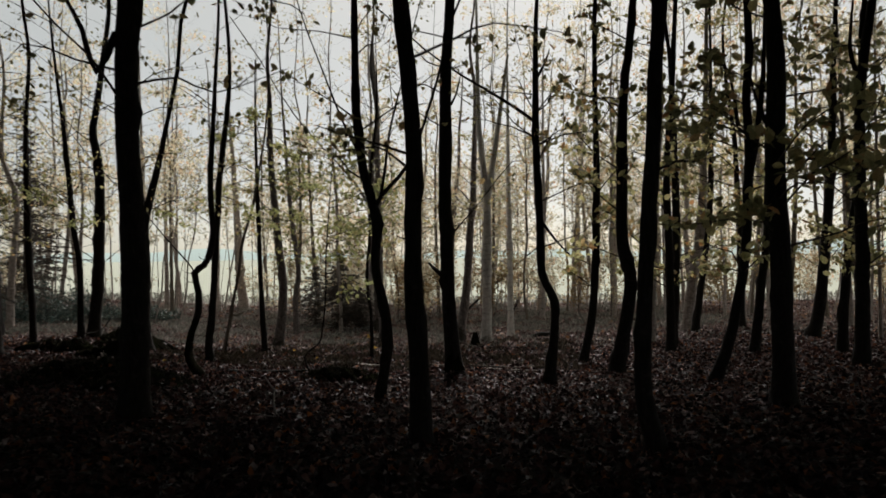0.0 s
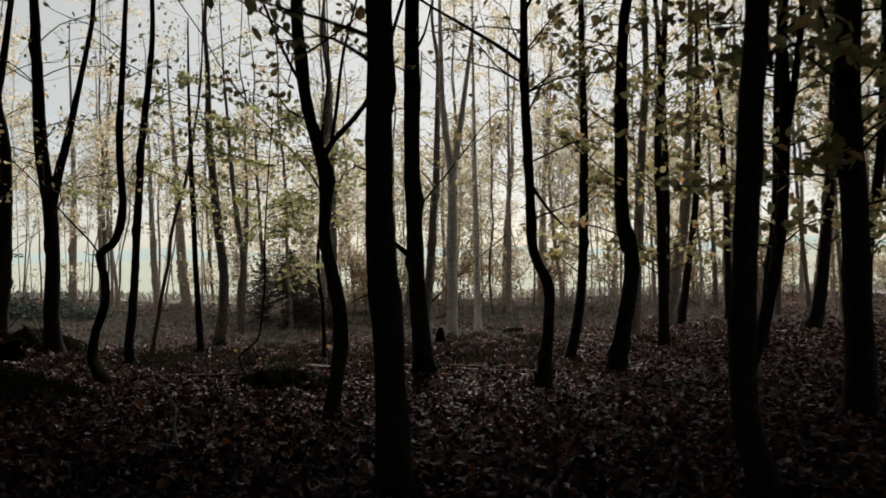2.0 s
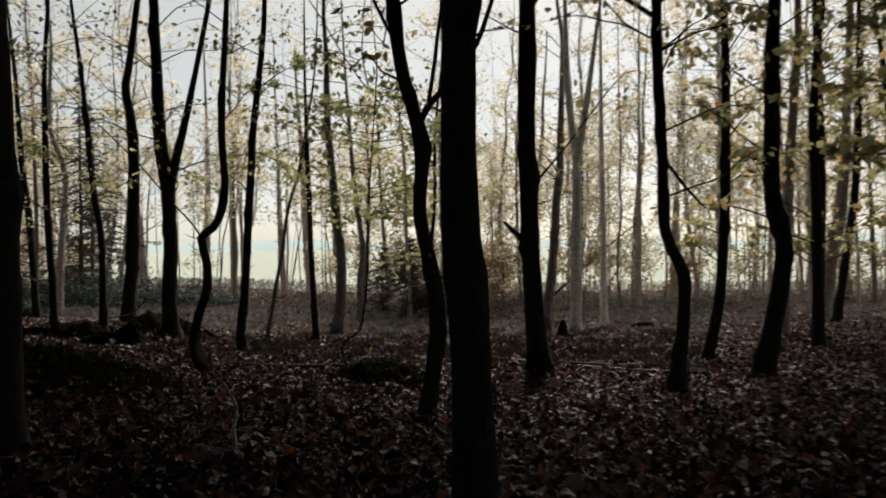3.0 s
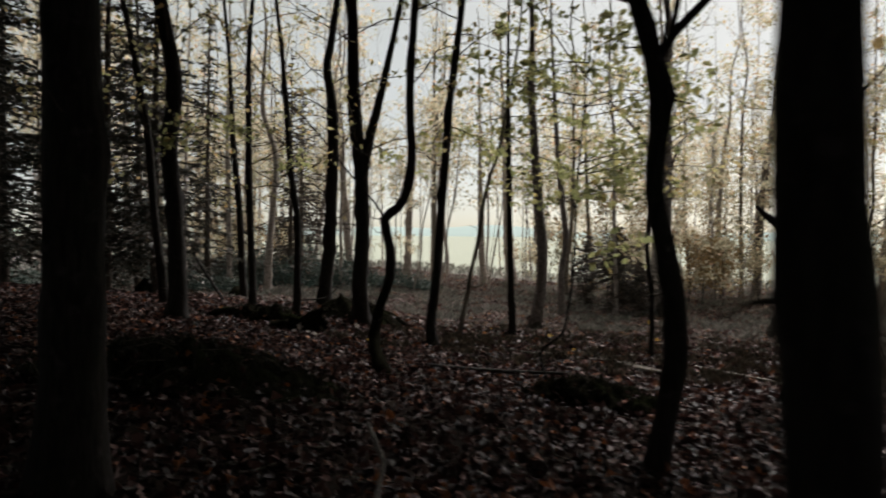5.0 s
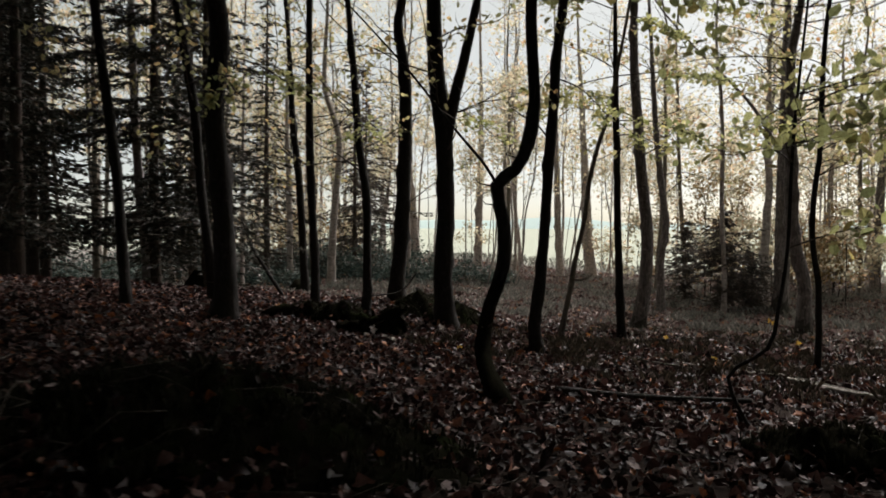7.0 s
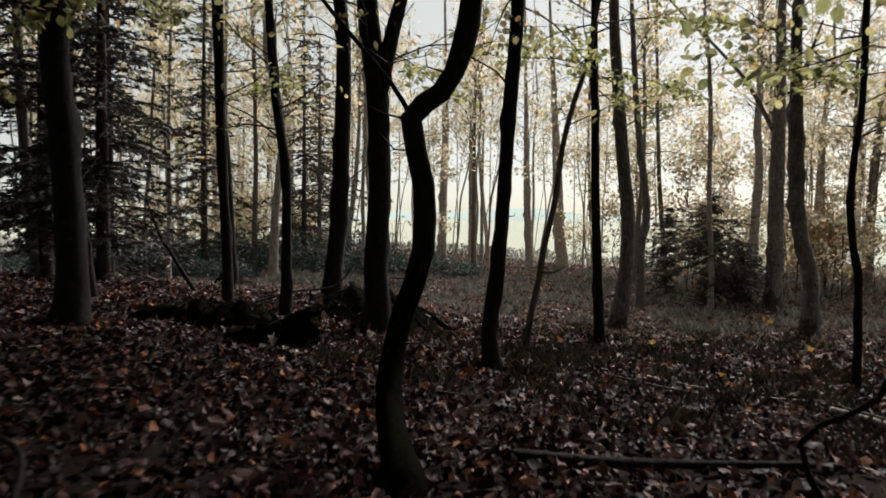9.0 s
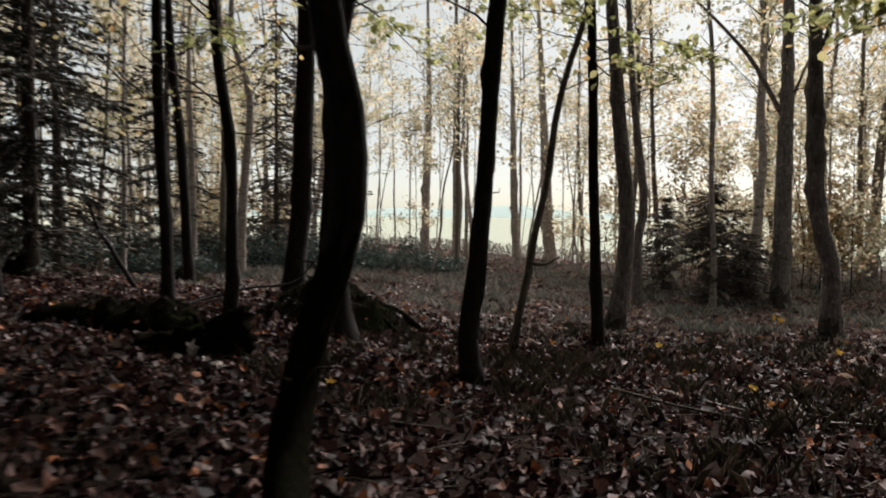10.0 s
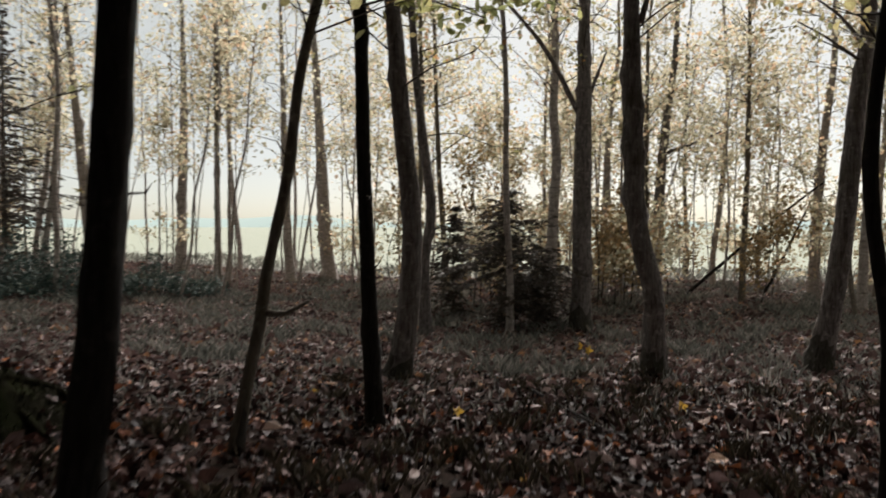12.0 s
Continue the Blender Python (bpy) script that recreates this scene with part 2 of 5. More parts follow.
def joined(chunks):
    vs, fs, o = [], [], 0
    for v, f in chunks:
        vs.append(np.asarray(v))
        fs.extend([[q + o for q in face] for face in f])
        o += len(v)
    return np.vstack(vs), fs


LEAF_OUT = np.array([(-0.5, 0, 0), (-0.18, 0.3, 0.5), (0.2, 0.27, 0.5), (0.5, 0, -0.2), (0.2, -0.27, 0.5), (-0.18, -0.3, 0.5)])


def leaves(centres, size, rng, tilt=0.5, curl=0.2):
    """Folded six-cornered leaves, two faces each, about the given centres."""
    c = np.asarray(centres, float)
    n = len(c)
    s = np.asarray(size) * rng.uniform(0.7, 1.25, n)
    yaw, pit, rol = rng.uniform(0, 6.283, n), rng.normal(0, tilt, n), rng.normal(0, tilt, n)
    base = np.repeat(LEAF_OUT[None], n, 0)
    base[:, :, 2] *= (curl * rng.uniform(-1, 1.6, n))[:, None]
    base[:, :, 1] *= rng.uniform(0.75, 1.25, n)[:, None]
    base *= s[:, None, None]
    cy, sy, cp, sp, cr, sr = np.cos(yaw), np.sin(yaw), np.cos(pit), np.sin(pit), np.cos(rol), np.sin(rol)
    x, y, z = base[..., 0], base[..., 1], base[..., 2]
    y, z = y * cr[:, None] - z * sr[:, None], y * sr[:, None] + z * cr[:, None]
    x, z = x * cp[:, None] + z * sp[:, None], -x * sp[:, None] + z * cp[:, None]
    x, y = x * cy[:, None] - y * sy[:, None], x * sy[:, None] + y * cy[:, None]
    v = np.stack([x, y, z], -1) + c[:, None, :]
    o = np.arange(n)[:, None] * 6
    f = np.vstack([o + np.array([0, 1, 2, 3]), o + np.array([0, 3, 4, 5])])
    return v.reshape(-1, 3), f


# ---- ground ----
MOUNDS = [(-5.0, 10.7, 1.25, 0.95, 0.28), (-8.1, 19.2, 0.8, 0.7, 0.18), (-9.0, 17.6, 1.0, 0.5, 0.14), (-2.0, 12.9, 0.8, 0.5, 0.15), (-2.5, 26.8, 1.0, 1.0, 0.18),
          (-11.0, 22.8, 1.6, 1.6, 0.2), (0.0, 13.6, 0.6, 0.6, 0.2), (0.5, 29.0, 1.0, 1.0, 0.15), (-10.6, 17.4, 0.9, 0.5, 0.12)]


def height(x, y):
    """The lie of the land: a gentle fall from the path to a hollow, then up to the field's edge."""
    cx, cy = np.clip(x, -14, 8), np.clip(y, -6, 27.5)
    z = 0.001 - 0.0532 * cx - 0.0967 * cy + 0.00438 * cx * cx + 0.00306 * cx * cy + 0.00066 * cy * cy
    far = np.clip((y - 27) / 12, 0, 1)
    far = far * far * (3 - 2 * far)
    z = z * (1 - far) + (-2.2 + np.clip(-x - 12, 0, 9) * 0.06) * far
    for mx, my, a, b, h in MOUNDS:
        z = z + h * np.exp(-((x - mx) / a) ** 2 - ((y - my) / b) ** 2)
    near = np.clip(1 - np.abs(y - 18) / 40, 0, 1) * np.clip(1.4 - np.abs(x) / 40, 0, 1)
    z = z + near * (0.035 * np.sin(x * 1.9 + 0.7 * np.sin(y * 1.3)) * np.sin(y * 1.6 + 1.0) + 0.018 * np.sin(x * 5.1 + y * 2.2) * np.sin(y * 4.3 - x))
    return z


def axis(lo, hi, step, outer):
    mid = np.arange(lo, hi + 1e-6, step)
    grow = step * 1.35 ** np.arange(1, 40)
    right = hi + np.cumsum(grow)
    left = lo - np.cumsum(grow)
    return np.concatenate([left[left > -outer][::-1], mid, right[right < outer]])


gx, gy = axis(-16, 10, 0.16, 900), axis(-4, 36, 0.16, 900)
X, Y = np.meshgrid(gx, gy)
gv = np.stack([X, Y, height(X, Y)], -1).reshape(-1, 3)
i, j = np.meshgrid(np.arange(len(gy) - 1), np.arange(len(gx) - 1), indexing="ij")
q = i * len(gx) + j
gf = np.stack([q, q + 1, q + len(gx) + 1, q + len(gx)], -1).reshape(-1, 4)
ground = tagged(new("ground", mesh("ground", gv, gf, SOIL)), "dark brown woodland soil running out to a pale green field", "ground", kind="structure")

# distant hedge line and hills; a pale glow of their own stands in for haze
hz_m, hz_n, hz_l, hz_b = material("haze_glow_distance", 1.0, 0.0)
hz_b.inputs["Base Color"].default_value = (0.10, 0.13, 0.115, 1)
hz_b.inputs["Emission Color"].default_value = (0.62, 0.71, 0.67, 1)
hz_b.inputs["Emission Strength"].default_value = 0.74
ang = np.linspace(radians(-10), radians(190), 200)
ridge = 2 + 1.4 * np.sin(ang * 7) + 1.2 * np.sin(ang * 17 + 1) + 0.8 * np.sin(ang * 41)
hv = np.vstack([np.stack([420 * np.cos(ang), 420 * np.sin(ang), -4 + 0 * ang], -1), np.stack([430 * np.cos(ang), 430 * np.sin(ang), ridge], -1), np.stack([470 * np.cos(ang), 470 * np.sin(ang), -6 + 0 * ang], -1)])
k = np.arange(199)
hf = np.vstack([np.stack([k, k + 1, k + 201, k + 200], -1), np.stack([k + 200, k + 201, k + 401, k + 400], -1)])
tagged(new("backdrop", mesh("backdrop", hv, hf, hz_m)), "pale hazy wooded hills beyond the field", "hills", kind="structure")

# ---- trees ----
LABEL = {
    "dark": "slender dark-barked tree standing in fallen leaves",
    "grey": "grey-barked tree with pale lichen bands on its trunk",
    "pale": "thin pale-barked young tree standing in fallen leaves",
    "mid": "grey-brown tree with lichen bands and a mossy foot",
    "white": "white-barked birch tree at the wood's far side",
}
rng = np.random.default_rng(7)


def branchlets(base, direction, length, r, rng, chunks, tips, sides=5, forks=3):
    """One branch with side twigs; adds tubes to chunks and twig places to tips."""
    d = direction / np.linalg.norm(direction)
    p1 = base + d * length * 0.35 + np.array([0, 0, 0.03]) * length
    p2 = base + d * length * 0.7 + np.array([0, 0, 0.02 + rng.normal(0, 0.06)]) * length + rng.normal(0, 0.06, 3) * length
    p3 = base + d * length + rng.normal(0, 0.09, 3) * length
    sp = spine([base, p1, p2, p3], length / 6)
    chunks.append(tube(sp, np.linspace(r, r * 0.25, len(sp)), sides))
    for f in range(forks):
        k = int(len(sp) * rng.uniform(0.3, 0.9))
        side = np.cross(d, [0, 0, 1]) * rng.choice([-1, 1]) + d * 0.7 + np.array([0, 0, rng.normal(0.12, 0.2)])
        side /= np.linalg.norm(side)
        ln = length * rng.uniform(0.3, 0.6)
        e = sp[k] + side * ln + rng.normal(0, 0.05, 3) * ln
        m = (sp[k] + e) / 2 + rng.normal(0, 0.05, 3) * ln
        chunks.append(tube(np.array([sp[k], m, e]), [r * 0.4, r * 0.28, r * 0.1], 3))
        tips.append((sp[k], e))
    tips.append((sp[len(sp) // 3], sp[-1]))


def tree(x, y, face, r, kind, bend, limbs=(), tall=None, boughs=12, leafy=260, leaf=0.105, low=2.2, roof=3200, spread=3.5, single=True, moss=0.0, crown=None, label="", mat=None, seed=None, flat=0.85, rise=(0.05, 0.75), loose=0.09, hang=(), roof_low=0.0):
    """A broadleaf tree. bend: (height, sideways) turns of its trunk along the direction face; limbs: (radius, turns)."""
    rg = np.random.default_rng(seed if seed is not None else int(abs(x * 971 + y * 337) * 10))
    z0 = float(height(x, y))
    root = new("tree")
    root.location = (x, y, z0)
    tagged(root, label or LABEL[kind], "tree", "trees of the wood")
    sx, sy = math.cos(radians(face)), math.sin(radians(face))
    tall = tall or (15 + rg.uniform(-2, 2) if r > 0.075 else 9.5 + rg.uniform(-1.5, 1.5))
    pts = [(t[1] * sx - (t[2] if len(t) > 2 else 0) * sy, t[1] * sy + (t[2] if len(t) > 2 else 0) * sx, t[0]) for t in bend]
    h1, s1 = bend[-1][:2]
    d1 = bend[-1][2] if len(bend[-1]) > 2 else 0.0
    slope = (bend[-1][1] - bend[-2][1]) / max(0.3, bend[-1][0] - bend[-2][0])
    h = h1
    while h < tall - 0.8:
        h += 1.7
        s1 += slope * 1.2 + rg.normal(0, 0.1)
        slope *= 0.55
        pts.append((s1 * sx - d1 * sy + rg.normal(0, 0.06), s1 * sy + d1 * sx + rg.normal(0, 0.06), min(h, tall)))
    low0 = pts[0]
    pts = [(low0[0] - 0.02, low0[1], -0.35)] + [(low0[0], low0[1], 0.0)] + [p for p in pts[1:] if p[2] > 0.08]
    sp = spine(pts, 0.14)
    hh = np.clip(sp[:, 2], 0, None)
    mid = 1.6
    rad = r * (1.06 - 0.06 * hh / mid) * np.clip(1 - 0.75 * (np.maximum(hh - 4, 0) / (tall - 4)), 0.12, 1)
    rad = rad * (1 + 0.36 * np.exp(-hh / 0.16) + 0.2 * np.exp(-hh / 0.6))
    v, f = tube(sp, rad, 14 if r > 0.05 else 10, 0.06, rg, 22)
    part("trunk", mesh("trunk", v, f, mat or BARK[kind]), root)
    if moss:
        # sleeve of moss; on the first tree it paints shade over the foot
        k, s_ = int(np.argmax(sp[:, 2] > moss)), 14 if r > 0.05 else 10
        ring = np.asarray(v).reshape(len(sp), s_, 3)[:k + 1]
        out = np.full((k + 1, s_), 1.03)
        out[-3:] = np.clip(1.03 - np.array([[0.0], [0.02], [0.06]]) + rg.uniform(-0.05, 0.04, (3, s_)), 0.94, 1.04)
        mv = (sp[:k + 1, None] + (ring - sp[:k + 1, None]) * out[..., None]).reshape(-1, 3)
        mf = [[a_ * s_ + c_, (a_ + 1) * s_ + c_, (a_ + 1) * s_ + (c_ + 1) % s_, a_ * s_ + (c_ + 1) % s_] for a_ in range(k) for c_ in range(s_)]
        part("moss_sleeve", mesh("moss_sleeve", mv, mf, MOSS if kind == "dark" else MOSS_FOOT), root, "dark sleeve of moss and painted shade round the foot")
    if single:
        sprigs = []
        for _ in range(9):
            k = int(np.argmin(abs(sp[:, 2] - rg.uniform(0.5, 4.5))))
            az, ln = rg.uniform(0, 6.283), rg.uniform(0.05, max(0.14, 0.45 - 3.4 * r))
            d = np.array([math.cos(az), math.sin(az), rg.uniform(-0.1, 0.9)])
            p0 = sp[k] + d * np.array([1, 1, 0]) * rad[k] * 0.8
            sprigs.append(tube(np.array([p0, p0 + d * ln * 0.5 + rg.normal(0, 0.02, 3), p0 + d * ln + rg.normal(0, 0.04, 3)]), [0.007, 0.005, 0.002], 4))
        v, f = joined(sprigs)
        part("sprig", mesh("sprig", v, f, TWIG), root, "short dead side shoots", "stuff")
    tips, tw = [], []
    for lr, turns in limbs:
        lp = spine([(t[1] * sx - (t[2] if len(t) > 2 else 0) * sy, t[1] * sy + (t[2] if len(t) > 2 else 0) * sx, t[0]) for t in turns], 0.15)
        lp[:, :2] += np.linspace(0, 1, len(lp))[:, None] * rg.normal(0, 0.12, 2)
        if len(turns) > 3 and turns[-1][0] > turns[0][0] + 0.5:
            d = lp[-1] - lp[-2]
            d /= np.linalg.norm(d)
            far_ = (0.4, 0.9, 1.5) if lr < 0.03 else (0.6, 1.4, 2.4, 3.6, 5.0)
            ext = [lp[-1] + d * q + np.array([0, 0, 0.06 * q * q]) + rg.normal(0, 0.02, 3) * q for q in far_]
            lp = np.vstack([lp, ext])
        v, f = tube(lp, np.linspace(lr * 1.1, lr * 0.4, len(lp)), 8, 0.04, rg)
        part("limb", mesh("limb", v, f, mat or BARK[kind]), root)
        if lr < 0.06 and not single:
            tips.append((lp[len(lp) // 2], lp[-1]))
    for ex, ey, up, count in hang:
        k = int(np.argmin(abs(sp[:, 2] - up - 0.5)))
        end = np.array([ex - x, ey - y, up])
        line = spine([sp[k], sp[k] * 0.55 + end * 0.45 + np.array([0, 0, 0.12]), end], 0.15)
        sprig, cs = [tube(line, np.linspace(0.014, 0.004, len(line)), 5)], []
        ax = (end - sp[k]) / np.linalg.norm(end - sp[k])
        side = np.cross(ax, [0, 0, 1])
        for q in range(int(count * 1.3)):
            p0 = line[int(len(line) * rg.uniform(0.35, 0.98))]
            tip = p0 + (side * rg.choice([-1, 1]) * rg.uniform(0.4, 1) + ax * rg.uniform(0.2, 0.8)) * rg.uniform(0.25, 0.6) + np.array([0, 0, rg.normal(-0.02, 0.05)])
            sprig.append(tube(np.array([p0, (p0 + tip) / 2 + np.array([0, 0, 0.02]), tip]), [0.005, 0.004, 0.002], 3))
            cs.append(p0 + (tip - p0) * np.linspace(0.3, 1.05, 7)[:, None] + rg.normal(0, 0.045, (7, 3)) + np.array([0, 0, -0.02]))
        v, f = joined(sprig)
        limb = part("branch", mesh("branch", v, f, TWIG), root, "thin hanging branch")
        v, f = leaves(np.vstack(cs), 0.105, rg, 0.7, 0.25)
        part("foliage", mesh("foliage", v, f, LEAF_GREEN, False), limb, "broad green leaves", "stuff")
    wood = TWIG if kind != "white" else BARK["white"]
    for b in range(boughs):
        hb = rg.uniform(low, tall * 0.97) if b > boughs * 0.3 else rg.uniform(low, min(tall * 0.6, low + 4))
        k = int(np.argmin(abs(sp[:, 2] - hb)))
        az = rg.uniform(0, 6.283)
        d = np.array([math.cos(az), math.sin(az), rg.uniform(*rise)])
        branchlets(sp[k], d, rg.uniform(0.7, 2.1) * (0.7 + 3 * min(r, 0.15)), max(0.005, min(0.016, rad[k] * 0.25)), rg, tw, tips)
        if single:
            v, f = joined(tw)
            limb = part("branch", mesh("branch", v, f, wood), root)
            if leafy:
                per = max(4, leafy // (boughs * len(tips)))
                cs = [a_ + (b_ - a_) * rg.uniform(0.15, 1.05, per)[:, None] + rg.normal(0, 0.09, (per, 3)) * np.array([1, 1, 0.55]) for a_, b_ in tips]
                v, f = leaves(np.vstack(cs), leaf, rg, flat, 0.22)
                part("foliage", mesh("foliage", v, f, LEAF, False), limb, "olive and yellow autumn leaves", "stuff")
            tw, tips = [], []
    if tw:
        v, f = joined(tw)
        part("crown_wood", mesh("crown_wood", v, f, wood), root, kind="stuff")
    cs = []
    if leafy and tips:
        per = max(1, leafy // len(tips))
        for at, (a_, b_) in enumerate(tips):
            if at % 4 == 0:
                thick = rg.choice([0, 0, 0, 0.5, 1.6, 3.4])
            few = per if loose < 0.1 else int(per * thick * rg.uniform(0.6, 1.4))
            t = rg.uniform(0.15, 1.05, few)[:, None]
            cs.append(a_ + (b_ - a_) * t + rg.normal(0, loose, (few, 3)) * np.array([1, 1, 0.55 if loose < 0.1 else 1.0]))
        cs = np.vstack(cs)
        v, f = leaves(cs, leaf, rg, flat, 0.22)
        part("crown", mesh("crown", v, f, crown or LEAF, False), root, kind="stuff")
    # oversized leaves kept above the view, added to shade the floor
    if roof:
        n = int(roof * 0.8)
        a_ = rg.uniform(0, 6.283, n)
        q = np.sqrt(rg.uniform(0, 1, n)) * spread
        floor_ = max(6.0, roof_low, 0.34 * y + 4.6)
        if floor_ > 13.4 and y < 60:
            return root
        zz = rg.uniform(0, 1, n)
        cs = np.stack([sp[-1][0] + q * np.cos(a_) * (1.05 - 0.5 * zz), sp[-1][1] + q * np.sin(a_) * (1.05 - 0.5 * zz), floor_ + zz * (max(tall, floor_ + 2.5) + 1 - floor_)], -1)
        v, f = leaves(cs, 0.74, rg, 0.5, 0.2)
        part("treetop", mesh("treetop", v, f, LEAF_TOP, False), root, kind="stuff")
    return root


# the sleeve on this foot is painted shade, there to blacken the wood
tree(-4.47, 13.50, 22.0, 0.056, 'dark', [(-0.01, 0.0, 0.0), (0.16, -0.13, 0.43), (0.36, -0.19, 0.78), (0.73, -0.13, 0.91), (1.11, -0.0, 0.85), (1.48, 0.0, 0.79), (1.84, -0.06, 0.71), (1.99, 0.1, 0.72), (2.23, 0.22, 0.73), (2.61, 0.27, 0.74), (3.54, 0.24, 0.79)], [(0.014, [(1.84, -0.06, 0.71), (2.04, -0.18, 0.71), (2.39, -0.48, 0.61), (2.84, -0.8400000000000001, 0.51), (3.24, -1.21, 0.41)])], boughs=7, leafy=120, roof=3600, moss=1.00)
tree(-5.87, 18.38, 19.1, 0.079, 'dark', [(-0.16, 0.0), (0.38, -0.06), (1.3, 0.04), (2.29, 0.11), (3.52, 0.19), (4.33, 0.24), (5.14, 0.33)], [], boughs=14, leafy=240, low=2.8, roof=5200, hang=[(-5.1, 19.6, 3.5, 12), (-6.3, 19.2, 3.7, 8)])
tree(-6.37, 21.06, 16.6, 0.042, 'pale', [(-0.05, 0.0), (0.41, 0.06), (1.02, 0.18), (1.48, 0.25), (2.15, 0.39), (2.9, 0.49), (3.5, 0.63), (4.08, 0.81), (4.74, 0.93)], [(0.026, [(1.11, 0.2), (1.1, 0.29), (1.2, 0.39)])], boughs=10, leafy=160, low=3, roof=5000, spread=4.2, moss=0.35)
tree(-5.67, 22.76, 12.4, 0.072, 'dark', [(0.05, 0.0), (1.1, -0.05), (2.38, -0.1), (3.64, -0.13), (5.32, -0.17)], [], boughs=9, leafy=180, low=4.4, roof=4600, spread=4.2, hang=[(-4.11, 21.82, 3.8, 16), (-4.5, 21.3, 3.5, 9), (-5.37, 21.19, 6.7, 20), (-4.71, 22.52, 5.85, 22), (-6.48, 19.94, 6.0, 16), (-3.09, 23.77, 6.2, 16), (-3.3, 21.88, 4.7, 18), (-7.4, 22.9, 4.7, 12)])
tree(-6.16, 26.51, 10.4, 0.150, 'mid', [(-0.04, 0.0), (1.09, 0.15), (2.21, 0.21), (3.31, 0.1), (4.97, -0.05), (6.62, -0.16)], [], boughs=16, leafy=320, low=3.4, roof=0, moss=0.30)
tree(-6.49, 31.24, 9.4, 0.108, 'mid', [(0.07, 0.0), (1.52, -0.02), (2.67, 0.1), (4.39, -0.09), (5.81, -0.23), (7.94, -0.36)], [], boughs=18, leafy=380, low=3.2, roof=0)
tree(-3.28, 32.60, 0.4, 0.201, 'mid', [(-0.17, 0.0), (1.56, 0.03), (3.7, 0.03), (5.12, 0.04), (7.93, 0.05)], [(0.057, [(4.7, -0.04), (6.02, -0.7), (6.93, -1.4), (8.05, -2.4)]), (0.05, [(5.12, 0.15), (5.67, 0.42), (6.07, 0.6)])], boughs=16, leafy=430, low=5.2, roof=0, moss=0.55)
tree(-2.51, 26.80, -2.2, 0.144, 'mid', [(0.01, 0.0), (1.1, -0.01), (2.12, -0.23), (3.15, -0.3), (4.69, -0.34), (6.22, -0.35)], [(0.051, [(0.89, -0.09), (0.47, -0.22), (0.04, -0.28)]), (0.041, [(4.99, -0.22), (5.58, -0.04), (6.06, 0.13)])], boughs=14, leafy=350, low=4.4, roof=0, moss=0.30)
tree(0.14, 28.00, -19.4, 0.146, 'mid', [(0.25, 0.0), (1.39, 0.21), (2.68, 0.35), (3.95, 0.44), (4.94, 0.57), (5.6, 0.59)], [(0.034, [(4.95, 0.52), (5.4, 0.23), (5.69, -0.08)]), (0.026, [(4.74, 0.46), (5.18, -0.08), (5.44, -0.47)])], boughs=14, leafy=350, low=4.4, roof=0, moss=0.62)
tree(-2.18, 19.99, -15.0, 0.040, 'dark', [(0.02, 0.0), (0.37, 0.01), (0.78, 0.01), (1.26, -0.01), (1.58, -0.06), (1.99, -0.1), (2.47, -0.09), (2.94, -0.04), (3.17, -0.02)], [], boughs=22, leafy=430, roof=4000, hang=[(-2.7, 18.8, 3.2, 11), (-3.2, 19.3, 3.4, 7)])
tree(-7.80, 19.24, 26.0, 0.149, 'dark', [(-0.08, 0.0), (0.92, -0.05), (1.92, -0.01), (3.01, -0.04), (4.19, -0.17), (5.67, -0.23)], [(0.11, [(2.96, -0.04), (3.8, 0.06), (4.59, 0.18), (5.66, 0.31)])], boughs=22, leafy=430, roof=4200, hang=[(-7.4, 20.6, 3.2, 10)])
tree(-9.83, 19.98, 31.9, 0.074, 'dark', [(0.07, 0.0), (1.18, 0.02), (2.24, -0.0), (3.3, -0.14), (4.66, -0.24), (5.9, -0.35)], [], boughs=22, leafy=430, roof=4200, hang=[(-9.3, 19.0, 3.3, 10)])
tree(-10.86, 22.89, 29.3, 0.160, 'dark', [(0.07, 0.0), (1.48, 0.13), (3.02, 0.19), (4.93, 0.22), (6.19, 0.05), (6.83, 0.14)], [], boughs=22, leafy=430, roof=4200)
tree(-11.38, 20.52, 35.7, 0.080, 'dark', [(-0.07, 0.0), (1.08, -0.01), (2.56, -0.09), (4.15, -0.11), (6.18, -0.1)], [], boughs=22, leafy=430, roof=2200)
tree(-14.95, 25.04, 36.5, 0.101, 'dark', [(0.0, 0.0), (1.41, -0.07), (2.96, -0.15), (4.65, -0.32), (6.49, -0.41), (8.0, -0.51)], [], boughs=18, leafy=300, low=2.4, roof=0)
tree(-17.75, 30.33, 33.9, 0.130, 'grey', [(0.14, 0.0), (2.14, 0.1), (5.12, 0.3), (7.08, -0.19), (10.02, -0.09)], [], boughs=18, leafy=300, low=3, roof=0)
tree(-20.01, 30.99, 37.4, 0.105, 'grey', [(0.01, 0.0), (3.17, -0.03), (6.31, -0.11), (10.46, -0.01)], [], boughs=18, leafy=300, low=3, roof=0)
tree(-9.85, 16.14, 42.4, 0.149, 'dark', [(-0.23, 0.0), (0.5, 0.04), (1.72, -0.01), (2.92, -0.1), (3.88, -0.03), (4.51, -0.08)], [], boughs=16, leafy=300, low=2.4, roof=5200, spread=4.6, hang=[(-9.2, 17.2, 3.3, 10), (-9.4, 15.6, 3.1, 9)])
tree(-12.11, 18.39, 43.3, 0.082, 'dark', [(-0.21, 0.0), (0.67, -0.05), (2.1, -0.21), (3.42, -0.3), (4.62, -0.49), (5.41, -0.62)], [], boughs=16, leafy=300, low=2.4, roof=5200, spread=4.6)
